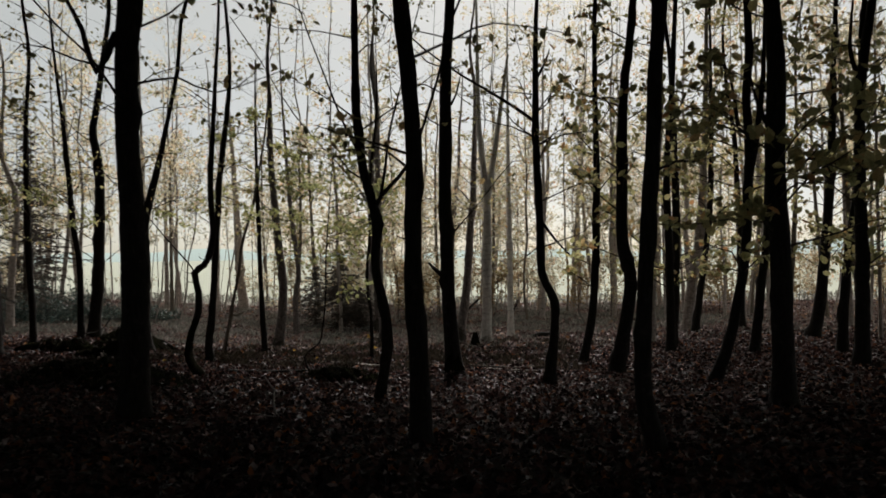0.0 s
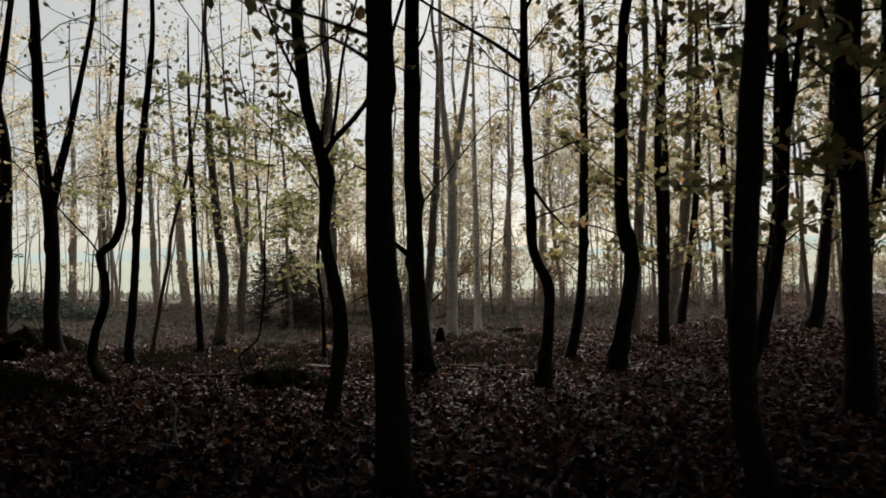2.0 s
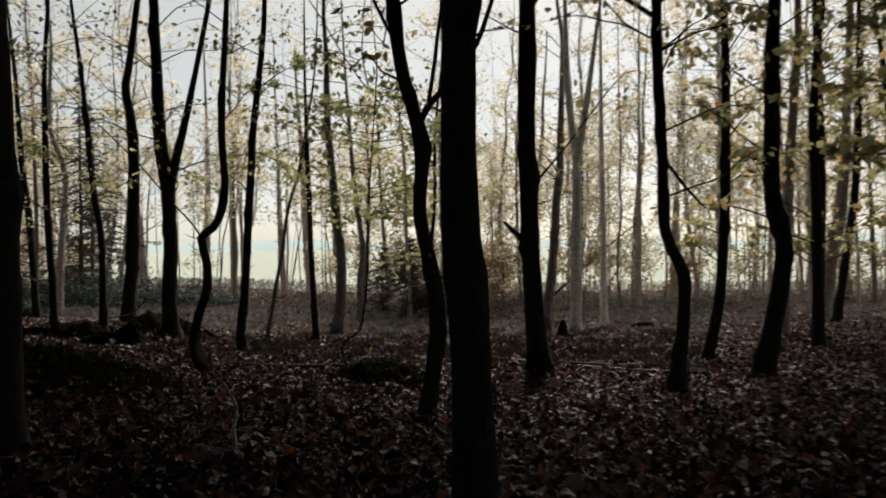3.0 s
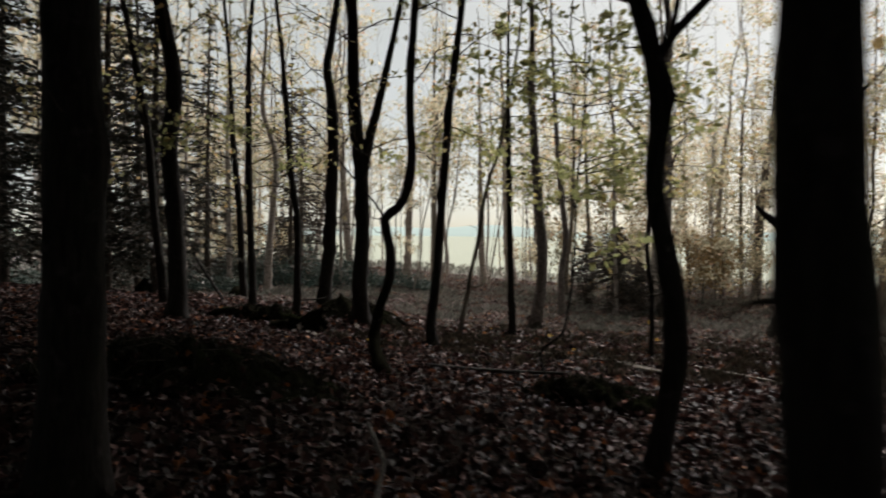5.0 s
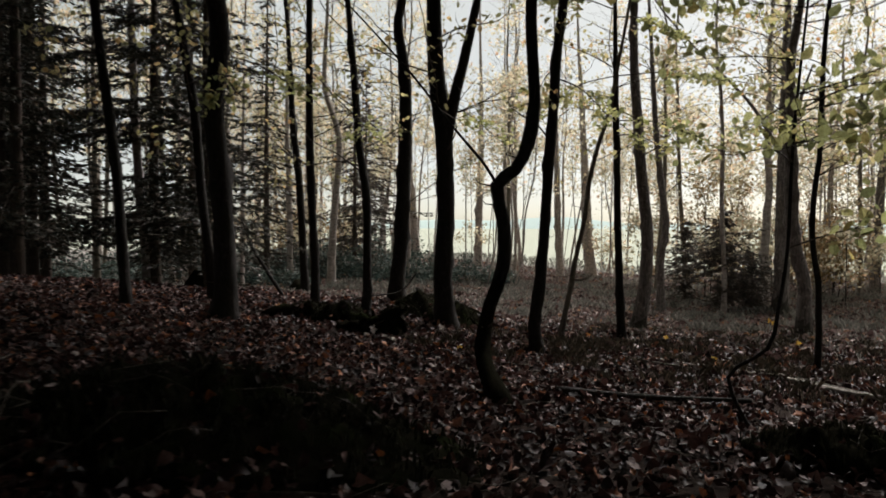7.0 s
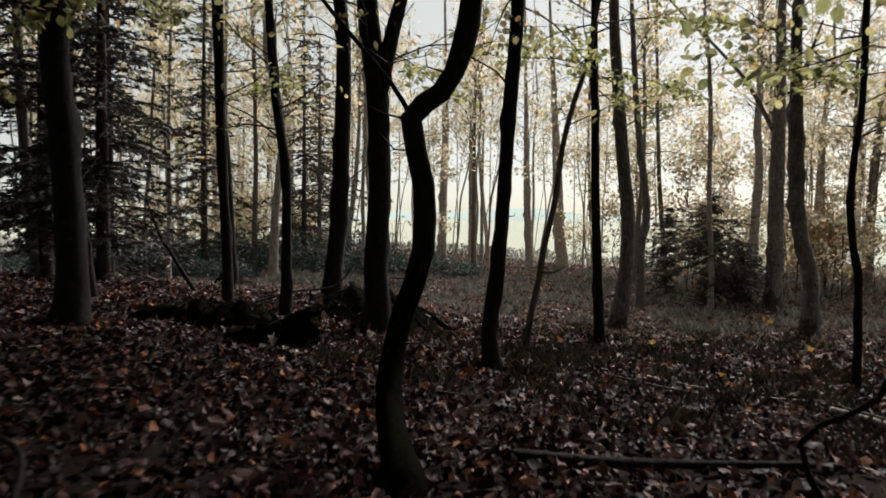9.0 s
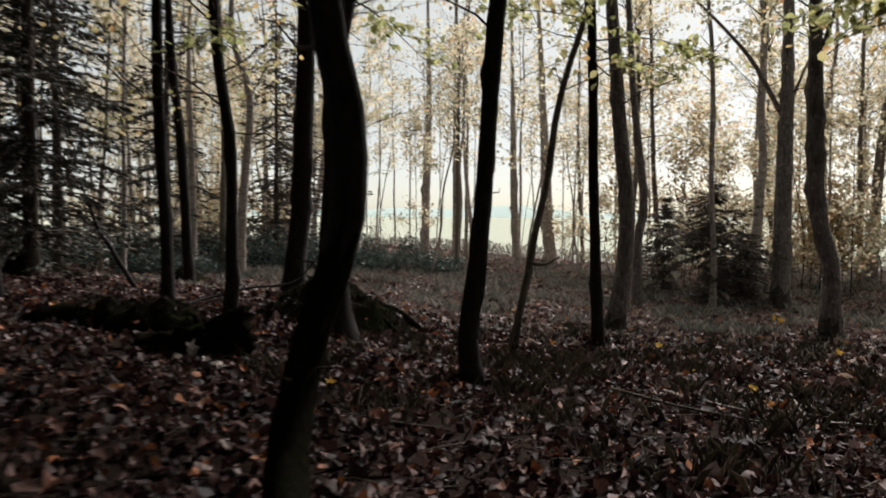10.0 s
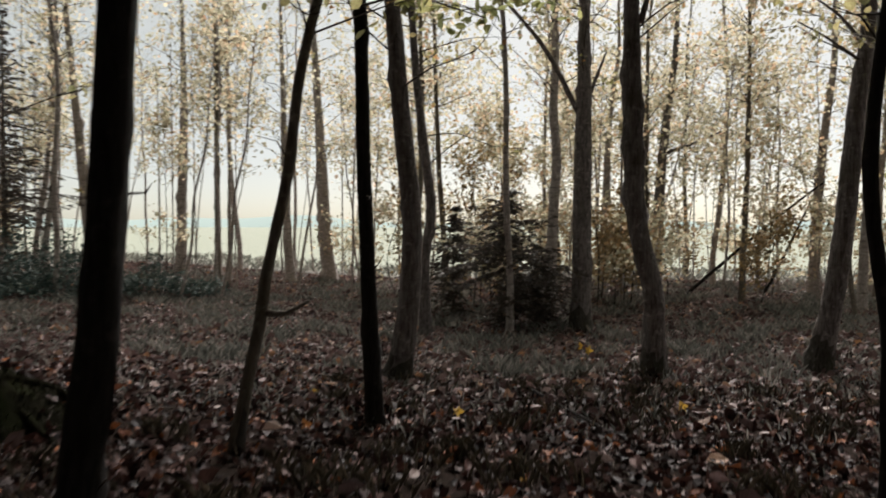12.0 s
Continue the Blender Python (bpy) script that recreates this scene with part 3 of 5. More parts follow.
tree(-11.32, 15.71, 49.8, 0.070, 'dark', [(-0.19, 0.0), (0.77, -0.03), (2.0, -0.11), (3.22, -0.25), (4.42, -0.39)], [], boughs=16, leafy=300, low=2.4, roof=5200, spread=4.6)
tree(-16.77, 21.25, 48.0, 0.109, 'grey', [(0.1, 0.0), (1.47, -0.15), (3.1, -0.26), (5.51, -0.34), (6.84, -0.36)], [], boughs=22, leafy=430, roof=2200)
tree(-3.36, 7.94, 23.1, 0.131, 'dark', [(0.02, 0.0), (0.86, 0.03), (2.05, 0.01), (3.24, -0.02), (4.43, -0.0)], [(0.042, [(4.07, -0.12), (3.64, -0.21), (4.06, -0.23), (4.4, -0.3)])], boughs=7, leafy=120, roof=3600)
tree(-0.27, 6.95, 1.8, 0.079, 'dark', [(0.08, 0.0), (0.78, -0.02), (1.17, -0.04), (1.57, -0.06), (2.23, -0.05), (2.9, -0.05)], [(0.02, [(2.65, 0.02), (2.8, 0.09), (2.9, 0.17)])], boughs=7, leafy=120, roof=3600)
tree(-0.01, 13.60, -0.7, 0.122, 'dark', [(0.13, 0.0), (0.91, -0.05), (1.89, -0.09), (2.95, -0.11), (4.18, -0.1), (5.4, -0.06)], [(0.041, [(1.73, -0.2), (1.84, -0.28), (1.94, -0.32)]), (0.024, [(4.67, -0.04), (4.91, 0.13), (5.32, 0.26)])], boughs=7, leafy=120, roof=6000, moss=0.30)
tree(-1.01, 10.40, 5.9, 0.062, 'dark', [(0.02, 0.0), (0.74, 0.12), (1.17, 0.1), (1.8, -0.03), (2.23, -0.01), (2.62, -0.04), (3.17, -0.18), (3.85, -0.26), (4.59, -0.27)], [(0.031, [(2.62, -0.04), (2.83, 0.06), (3.05, 0.25), (3.36, 0.44), (3.8, 0.57)]), (0.019, [(2.83, 0.06), (3.23, 0.15), (3.67, 0.23), (4.24, 0.42)]), (0.016, [(3.35, -0.21), (3.72, -0.35), (4.22, -0.47), (4.58, -0.55)])])
tree(1.60, 12.95, -8.9, 0.070, 'dark', [(-0.03, 0.0), (0.76, 0.09), (1.42, 0.1), (1.91, -0.09), (2.81, -0.12), (4.04, -0.16), (5.68, -0.15)], [(0.029, [(4.45, -0.17), (4.71, -0.46), (5.02, -0.86), (5.32, -1.27), (5.59, -1.6)]), (0.025, [(2.81, -0.12), (2.44, 0.08), (2.19, 0.25)]), (0.025, [(5.19, -0.14), (5.43, -0.05), (5.67, -0.02)])], boughs=16, leafy=300, low=2.2, roof=5200)
tree(3.15, 14.98, -13.6, 0.117, 'dark', [(-0.0, 0.0), (0.63, 0.12), (1.79, 0.29), (2.57, 0.15), (4.51, 0.17), (5.67, 0.23), (6.43, 0.34)], [], boughs=18, leafy=430, leaf=0.165, low=2.0, roof=5200)
tree(2.93, 17.61, -11.3, 0.087, 'dark', [(0.1, 0.0), (1.43, 0.25), (3.98, 0.35), (7.46, 0.35)], [], boughs=26, leafy=800, leaf=0.155, low=1.6, roof=3000)
tree(1.81, 6.65, -13.7, 0.065, 'dark', [(0.01, 0.0), (0.5, -0.11), (1.2, -0.1), (1.99, -0.06), (2.74, -0.0), (3.33, 0.02), (3.97, 0.06)], [], boughs=7, leafy=120, roof=3600)
tree(4.30, 12.73, -23.8, 0.080, 'dark', [(-0.05, 0.0), (0.69, 0.24), (1.65, 0.44), (2.69, 0.55), (3.88, 0.59), (4.68, 0.56), (5.47, 0.61)], [(0.056, [(3.32, 0.58), (3.95, 0.7), (4.81, 0.81), (5.44, 0.85)]), (0.032, [(4.21, 0.43), (5.03, 0.31), (5.54, 0.09)])], boughs=26, leafy=900, leaf=0.165, low=1.7)
tree(4.27, 9.93, -28.6, 0.128, 'dark', [(-0.0, 0.0), (0.85, 0.01), (2.06, -0.02), (3.28, -0.06), (4.5, -0.03)], [(0.036, [(3.6, -0.11), (3.99, -0.36), (4.32, -0.5)])], boughs=22, leafy=900, leaf=0.165, low=1.9)
tree(8.45, 16.92, -29.1, 0.097, 'dark', [(0.06, 0.0), (1.93, 0.13), (3.6, 0.35), (5.83, 0.47), (6.95, 0.48)], [], boughs=26, leafy=800, leaf=0.155, low=1.6, roof=700)
tree(7.66, 14.57, -27.0, 0.117, 'dark', [(0.08, 0.0), (1.56, 0.05), (3.69, 0.02), (5.28, 0.07), (6.85, 0.28)], [(0.048, [(5.28, 0.07), (5.95, -0.15), (6.92, -0.16)])], boughs=26, leafy=800, leaf=0.155, low=1.6, roof=700)
tree(6.02, 21.40, -17.4, 0.109, 'dark', [(0.04, 0.0), (1.56, 0.09), (3.73, 0.13), (7.36, 0.05), (8.82, -0.07)], [], boughs=26, leafy=800, leaf=0.155, low=1.6, roof=700)
tree(7.60, 24.60, -18.8, 0.101, 'dark', [(0.06, 0.0), (2.25, 0.31), (3.93, 0.5), (6.44, 0.57), (9.8, 0.59)], [], boughs=26, leafy=800, leaf=0.155, low=1.6, roof=700)
tree(5.67, 22.61, -15.7, 0.130, 'grey', [(0.03, 0.0), (1.9, 0.09), (4.66, 0.25), (6.95, 0.41), (9.25, 0.4)], [], boughs=22, leafy=430, roof=2200)
tree(1.09, 27.50, -2.9, 0.159, 'white', [(-0.01, 0.0), (2.9, 0.05), (5.15, 0.08), (7.59, -0.16), (11.35, -0.2)], [(0.113, [(5.06, 0.08), (7.02, 0.39), (10.21, 0.82)])], boughs=20, leafy=430, roof=0)
tree(2.02, 28.51, -4.8, 0.107, 'white', [(0.11, 0.0), (2.29, -0.0), (5.81, -0.01), (11.67, 0.03)], [], boughs=20, leafy=430, roof=0)
tree(-12.57, 45.61, 15.3, 0.257, 'grey', [(-0.27, 0.0), (2.06, -0.21), (5.91, -0.4), (9.73, -0.62), (12.26, -0.77)], [], boughs=22, leafy=300, low=4, roof=0)
tree(-13.70, 44.10, 18.2, 0.163, 'grey', [(-0.29, 0.0), (2.47, -0.15), (5.72, -0.23), (11.89, -0.37)], [], boughs=18, leafy=300, low=4, roof=0)
tree(-18.06, 43.96, 26.1, 0.197, 'grey', [(-0.43, 0.0), (2.99, 0.06), (6.9, 0.15), (12.06, 0.07)], [], boughs=18, leafy=300, low=4, roof=0)
tree(-16.71, 44.34, 23.6, 0.118, 'grey', [(-0.2, 0.0), (4.37, -0.03), (12.09, -0.08)], [], boughs=14, leafy=250, low=4, roof=0)
tree(4.56, 41.83, -16.9, 0.166, 'grey', [(0.32, 0.0), (2.33, 0.05), (4.14, 0.14)], [], boughs=20, leafy=430, roof=0)
tree(-0.34, 42.40, -7.9, 0.181, 'mid', [(0.39, 0.0), (2.3, 0.07), (5.15, 0.23), (7.96, 0.56), (9.82, 0.63)], [(0.057, [(4.77, 0.32), (5.03, 1.22), (5.46, 2.28)])], boughs=20, leafy=430, roof=0)
tree(-2.08, 42.98, -3.2, 0.128, 'grey', [(0.13, 0.0), (2.69, 0.08), (6.21, 0.24), (8.33, 0.51)], [], boughs=20, leafy=430, roof=0)
tree(-20.81, 42.55, 30.9, 0.208, 'grey', [(-0.38, 0.0), (1.82, -0.18), (4.34, -0.39), (7.5, -0.67), (10.41, -0.87)], [], boughs=20, leafy=430, roof=0)
tree(10.04, 21.77, -23.0, 0.144, 'dark', [(-0.66, 0.0), (1.56, 0.25), (4.71, 0.5), (7.84, 0.62), (9.4, 0.71)], [], boughs=26, leafy=800, leaf=0.155, low=1.6, roof=700)
tree(6.92, 17.89, -19.7, 0.092, 'dark', [(0.07, 0.0), (1.64, 0.18), (2.94, 0.32), (5.53, 0.4)], [], boughs=26, leafy=800, leaf=0.155, low=1.6, roof=700)
tree(7.65, 25.70, -13.6, 0.161, 'grey', [(-0.26, 0.0), (1.62, 0.21), (3.48, 0.5), (7.21, 0.7), (10.93, 0.79)], [], boughs=20, leafy=430, roof=0)
tree(5.51, 19.73, -11.6, 0.103, 'dark', [(0.21, 0.0), (2.52, -0.01), (4.68, -0.05), (6.84, 0.12), (9.0, 0.23)], [], boughs=26, leafy=800, leaf=0.155, low=1.6, roof=2600)

# ---- trees that fill the wood out to its edges: a few kinds, set again and again ----
def wild_bend(rg, n=6):
    s, out = 0.0, [(0.0, 0.0)]
    lean = rg.normal(0, 0.06)
    for i in range(1, n):
        s += lean * 1.3 + rg.normal(0, 0.07)
        out.append((i * 1.3, round(s, 2)))
    return out


models = []
for i in range(18):
    rg = np.random.default_rng(50 + i)
    edge = i < 9
    models.append(tree(60 + 3 * i, -60, 0, (0.045, 0.06, 0.08, 0.11, 0.13, 0.05, 0.07, 0.09, 0.10)[i % 9], ("grey", "grey", "pale", "grey", "grey", "pale", "grey", "pale", "grey")[i % 9] if edge else "dark",
                       wild_bend(rg), (), (15.5 if edge else 12.5) + 0.4 * (i % 9), 38 if edge else 18, 1000 if edge else 600, 0.14 if edge else 0.15, 5.3 if edge else 2.6, 0 if edge or i > 15 else 6500, spread=4.2,
                       label="thin grey woodland tree with sparse autumn leaves" if edge else "slender dark woodland tree with sparse autumn leaves", single=False, seed=900 + i, crown=LEAF_EDGE if edge else None, flat=0.9 if edge else 0.85, rise=(0.2, 1.8) if edge else (0.05, 0.75), loose=0.17 if edge else 0.09, roof_low=7.4))
taken = [tuple(o.location[:2]) for o in bpy.data.objects if o.name.split(".")[0] == "tree" and o.location.y > -30]
rg = np.random.default_rng(21)
spots = []
# bands beside and behind the start stay unseen, added to darken the floor
for band, n, edge in (((-46, 44, 36.5, 49.5), 98, 1), ((9.5, 28, 12, 34), 20, 1), ((-26, 14, 31, 37), 9, 1), ((9, 22, 6, 12), 8, 0), ((9.5, 19, 15, 27), 9, 2), ((3.3, 8, -2.2, 3.4), 7, 0), ((-8, -3.4, -2.2, 3.6), 7, 0), ((-40, -17, 24, 34), 16, 1), ((-20, 20, -12, -2.2), 32, 0), ((8, 22, -4, 9), 14, 0), ((-24, -8, -4, 11), 26, 0), ((-28, -17, 11, 24), 9, 1), ((-44, -28, 18, 36), 18, 1)):
    made_here = 0
    tries = 0
    while made_here < n and tries < 4000:
        tries += 1
        x, y = rg.uniform(band[0], band[1]), rg.uniform(band[2], band[3])
        near = 1.2 if y > 30 else 1.7
        if y > 33 and -24 < x < -5 and rg.uniform() < 0.62:
            continue
        if all((x - p) ** 2 + (y - w) ** 2 > near * near for p, w in taken):
            taken.append((x, y))
            spots.append((x, y, edge))
            made_here += 1
used = set()
for x, y, edge in spots:
    k = int(rg.integers(0, 9)) if edge == 1 else int(rg.integers(9, 16)) if edge == 0 else int(rg.integers(16, 18))
    pm = pose(x, y, float(height(x, y)), rg.normal(0, 1.5), rg.normal(0, 1.5), rg.uniform(0, 360))
    if k not in used:
        used.add(k)
        models[k].matrix_basis = pm
    else:
        copy_thing(models[k], pm)


# ---- spruces ----
def spruce(x, y, tall, r, spread, whorls, label, low=0.3, seed=1, droop=0.25, density=1.0, wild=0.0, needles=None):
    rg = np.random.default_rng(seed)
    root = tagged(new("spruce"), label, "conifer", "spruces of the wood")
    root.location = (x, y, float(height(x, y)))
    sp = spine([(0, 0, -0.2), (rg.normal(0, .03), 0, tall * 0.4), (rg.normal(0, .06), rg.normal(0, .05), tall)], 0.4)
    v, f = tube(sp, np.linspace(r, r * 0.12, len(sp)), 9, 0.04, rg)
    part("trunk", mesh("trunk", v, f, BARK["spruce"]), root)
    sticks, mids, tips_, wides = [], [], [], []
    for w in range(whorls):
        h = low + (tall * 0.97 - low) * (w + rg.uniform(0, 0.5)) / whorls
        taper = 1 - 0.95 * h / tall if tall > 5 else 1.25 * (1 - (h / tall) ** 2) * (0.45 + 0.55 * min(1, 2.2 * h / tall))
        ln = spread * taper * rg.uniform(0.75, 1.15)
        full = min(1.0, 0.55 + 1.6 * h / tall)
        for b in range(int(rg.integers(5, 8))):
            az, lift = rg.uniform(0, 6.283), rg.uniform(-0.5, 0.5) * tall / whorls
            ax = np.array([math.cos(az), math.sin(az), 0])
            side = np.array([-ax[1], ax[0], 0])
            L = ln * rg.uniform(0.6 - 0.35 * wild, 1.1 + 0.3 * wild)
            t = np.linspace(0, 1, 6)
            line = np.array([0, 0, max(0.05, h + lift)]) + ax * (t * L)[:, None] + np.array([0, 0, 1]) * ((0.12 + wild * rg.normal(0, 0.35)) * t * L - droop * t ** 1.6 * L)[:, None]
            line += np.cumsum(rg.normal(0, 0.022 * L, (6, 3)), 0) * t[:, None]
            sticks.append(tube(line, np.linspace(0.016, 0.004, 6) * (0.5 + 0.25 * L), 4))
            for q in np.arange(0.14, 1.02, 0.11 / max(L, 0.5) / density):
                c = np.array([np.interp(q, t, line[:, k]) for k in range(3)])
                for sg in (-1, 1):
                    reach = (L * 0.3 * (1 - 0.6 * q) + 0.06) * rg.uniform(0.35, 1.35)
                    tip = c + (side * sg * rg.uniform(0.4, 1.0) + ax * rg.uniform(0.1, 0.9)) * reach + np.array([0, 0, rg.normal(-0.22, 0.14) * reach])
                    sticks.append((np.array([c, c + [0, 0, 0.008], tip]), [[0, 1, 2]]))
                    if rg.uniform() > full:
                        continue
                    n_ = int(6 + reach / 0.02)
                    p = c + (tip - c) * rg.uniform(0.1, 1.05, n_)[:, None] + rg.normal(0, 0.02, (n_, 3)) * np.array([1, 1, 0.6])
                    d = (tip - c) / (np.linalg.norm(tip - c) + 1e-6) + rg.normal(0, 0.34, (n_, 3))
                    d /= np.linalg.norm(d, axis=1)[:, None]
                    mids.append(p)
                    tips_.append(d * (rg.uniform(0.035, 0.085, n_) * (1.2 if tall > 5 else 1.05))[:, None])
                    wides.append(np.cross(d, rg.normal(0, 1, (n_, 3))) * (rg.uniform(0.005, 0.011, n_) * (1.25 if tall > 5 else 1.0))[:, None])
    v, f = joined(sticks)
    part("crown_wood", mesh("crown_wood", v, f, TWIG), root, kind="stuff")
    p, d, w_ = np.vstack(mids), np.vstack(tips_), np.vstack(wides)
    nv = np.stack([p - d * 0.7, p + w_, p + d, p - w_], 1).reshape(-1, 3)
    nf = np.arange(len(p))[:, None] * 4 + np.arange(4)
    part("foliage", mesh("foliage", nv, nf, needles or NEEDLE, False), root, kind="stuff")
    return root


spruce(-4.85, 32.6, 3.3, 0.05, 1.35, 20, "bushy dark green young spruce growing low to the ground", 0.15, 3, 0.05, 0.72, 1.0, NEEDLE_YOUNG)
spruce(-6.25, 34.2, 2.9, 0.03, 0.95, 16, "thin young spruce standing beside a bushier one", 0.3, 4, 0.2, 0.7, 0.9, NEEDLE_YOUNG)
spruce(-4.2, 33.5, 1.9, 0.03, 0.95, 18, "low dark spruce among the tree trunks", 0.1, 5, 0.18, 0.6, 0.9, NEEDLE_YOUNG)
for sx, sy, st, sd in ((-16.9, 17.6, 11, 12), (-20.0, 26.0, 13, 14), (-19.5, 20.5, 12, 15), (-15.6, 17.0, 11, 17), (-14.7, 21.0, 11, 19), (-18.2, 19.2, 12, 18), (-21.5, 31.5, 12, 16)):
    big = spruce(sx, sy, st, 0.14, 2.5, 25, "tall dark spruce with drooping dead lower branches", 0.75, sd, 0.3, 0.42, 0.5)
spruce(-16.66, 21.32, 12, 0.15, 4.0, 24, "broad dark spruce with layered drooping branches", 0.9, 11, 0.34, 0.75, 0.2)
spruce(-14.6, 14.6, 11.5, 0.14, 2.9, 25, "tall dark spruce with a bare lower trunk", 2.7, 13, 0.3, 0.45, 0.5)
spruce(-19.5, 34.6, 10.5, 0.11, 2.9, 22, "slim spruce with sparse brown lower twigs", 0.9, 23, 0.25, 0.45, 1.0, NEEDLE_YOUNG)
spruce(-21.3, 38.4, 9.5, 0.1, 2.7, 20, "sparse brownish spruce at the wood's far side", 1.2, 29, 0.2, 0.4, 1.0, NEEDLE_YOUNG)
for x, y, turn in ((-24.5, 17.5, 40), (-27.0, 21.5, 130), (-23.5, 22.5, 220), (-30.0, 26.5, 310), (-26.0, 14.0, 75), (-33.0, 22.0, 190), (-22.5, 13.0, 265)):
    copy_thing(big, pose(x, y, float(height(x, y)), 0, 0, turn))
# unseen ring behind and beside the walk, added to block low sky light
rg = np.random.default_rng(8)
for n in range(44):
    an = radians(rg.uniform(165, 375)) if n < 34 else radians(rg.uniform(130, 165))
    d = rg.uniform(17, 25)
    x, y = -1 + d * math.cos(an) * 1.15, 5 + d * math.sin(an)
    if x < -8 and y > 9:
        continue
    copy_thing(big, pose(x, y, float(height(x, y)), 0, 0, rg.uniform(0, 360)))


# ---- saplings and shrubs ----
def sapling(x, y, face, r, bend, sprays, label, leaf=0.1, per=26, mat=None, seed=1, wood="dark", rise=(0.0, 0.3), loose=0.07):
    """A thin stem with flat leaf sprays: (height, turn in degrees, length)."""
    rg = np.random.default_rng(seed)
    root = tagged(new("sapling"), label, "sapling", "saplings of the wood")
    root.location = (x, y, float(height(x, y)))
    sx, sy = math.cos(radians(face)), math.sin(radians(face))
    sp = spine([(0, 0, -0.1)] + [(s * sx, s * sy, h) for h, s in bend], 0.12)
    v, f = tube(sp, np.linspace(r * 1.2, r * 0.4, len(sp)), 7, 0.08, rg)
    part("stem", mesh("stem", v, f, BARK[wood]), root)
    tw, tips = [], []
    for h, az, ln in sprays:
        k = int(np.argmin(abs(sp[:, 2] - h)))
        d = np.array([math.cos(radians(az)), math.sin(radians(az)), rg.uniform(*rise)])
        branchlets(sp[k], d, ln, 0.007, rg, tw, tips, 4, 5)
    if tw:
        v, f = joined(tw)
        part("crown_wood", mesh("crown_wood", v, f, TWIG), root, kind="stuff")
        cs = []
        for a_, b_ in tips:
            t = rg.uniform(0.1, 1.08, per)[:, None]
            cs.append(a_ + (b_ - a_) * t + rg.normal(0, loose, (per, 3)) * np.array([1, 1, 0.5 if loose < 0.1 else 1.0]))
        v, f = leaves(np.vstack(cs), leaf, rg, 0.75, 0.2)
        part("foliage", mesh("foliage", v, f, mat or LEAF_GREEN, False), root, kind="stuff")
    return root


def sprays(n, lo, hi, ln, seed):
    rg = np.random.default_rng(seed)
    return [(rg.uniform(lo, hi), rg.uniform(0, 360), ln * rg.uniform(0.6, 1.2)) for _ in range(n)]


sapling(-2.61, 14.23, -26, 0.016, [(0, 0), (0.42, -0.22), (0.7, 0.12), (1.0, 0.2), (1.5, 0.27), (2.3, 0.3), (3.2, 0.38), (4.3, 0.5)], sprays(22, 1.5, 4.2, 1.3, 5), "crooked dark sapling with green leaf sprays", 0.1, 8, None, 31, "dark", (0.0, 0.3), 0.1)

rg = np.random.default_rng(77)
shrubs = []
for n in range(7):
    top = (2.2, 3.4, 3.8, 5.4, 2.4, 4.6, 1.8)[n]
    shrubs.append(sapling(80 + 3 * n, -60, 0, 0.016, [(0, 0), (top * 0.4, rg.normal(0, 0.12)), (top, rg.normal(0, 0.3))], sprays(16, 0.3, top, 1.1, 200 + n),
                          "brown withered shrub of thin stems at the wood's edge", 0.13, (6, 9, 5, 10, 8, 8, 7)[n], (LEAF_BROWN, LEAF_EDGE, LEAF_BROWN, LEAF_EDGE, LEAF_BROWN, LEAF_EDGE, LEAF_EDGE)[n], 300 + n, "dark", (0.3, 2.4), 0.13))
for n in range(100):
    x, y = (rg.uniform(-7, 26), rg.uniform(35.5, 48)) if n < 66 else (rg.uniform(-36, -7), rg.uniform(37, 48))
    if n < 13:
        x, y = rg.uniform(-6.5, -0.5), rg.uniform(35.5, 40)
    if -22 < x < -6.8 and rg.uniform() < 0.65:
        continue
    pm = pose(x, y, float(height(x, y)), 0, 0, rg.uniform(0, 360))
    if n < 7:
        shrubs[n].matrix_basis = pm
    else:
        copy_thing(shrubs[n % 7], pm)


# tall leafy bushes in yellow leaf on the field's edge
tall_bush = sapling(70, -70, 0, 0.04, [(0, 0), (2.5, 0.2), (5.0, 0.1), (7.6, 0.4)], sprays(44, 1.2, 7.5, 1.9, 41), "tall loose bush in yellow autumn leaf at the field's edge", 0.15, 6, LEAF_EDGE, 42, "grey", (0.1, 1.4), 0.2)
tall_bush.name = "bush"
tagged(tall_bush, category="bush", group="bushes at the field's edge")
rg = np.random.default_rng(9)
for n, (x, y) in enumerate(((1.2, 39.5), (3.4, 41.5), (8.5, 41), (-0.6, 43.5), (-9.6, 45), (-8.0, 42.2), (-25, 40), (-28.5, 42), (11.5, 39), (14.5, 42), (-5.6, 46), (-33, 40.5))):
    pm = pose(x, y, float(height(x, y)), 0, 0, rg.uniform(0, 360))
    if n:
        copy_thing(tall_bush, pm)
    else:
        tall_bush.matrix_basis = pm


# thin poles that crowd the wood's far edge
poles = []
for n in range(8):
    rg = np.random.default_rng(400 + n)
    top = rg.uniform(6.5, 9.5)
    s, bend = 0.0, [(0, 0)]
    lean = rg.normal(0, 0.09)
    for k in range(1, 6):
        s += lean * top / 5 + rg.normal(0, 0.08)
        bend.append((top * k / 5, s))
    pole = sapling(110 + 3 * n, -60, 0, (0.03, 0.022, 0.04, 0.026, 0.034, 0.02, 0.045, 0.03)[n], bend, sprays(14, 3.2, top, 1.0, 500 + n), "thin grey pole of a young tree at the wood's edge", 0.13, 4, LEAF_EDGE, 600 + n, "grey", (0.4, 2.2), 0.15)
    pole.name = "young_tree"
    tagged(pole, category="young tree", group="young trees at the edge")
    poles.append(pole)
rg = np.random.default_rng(17)
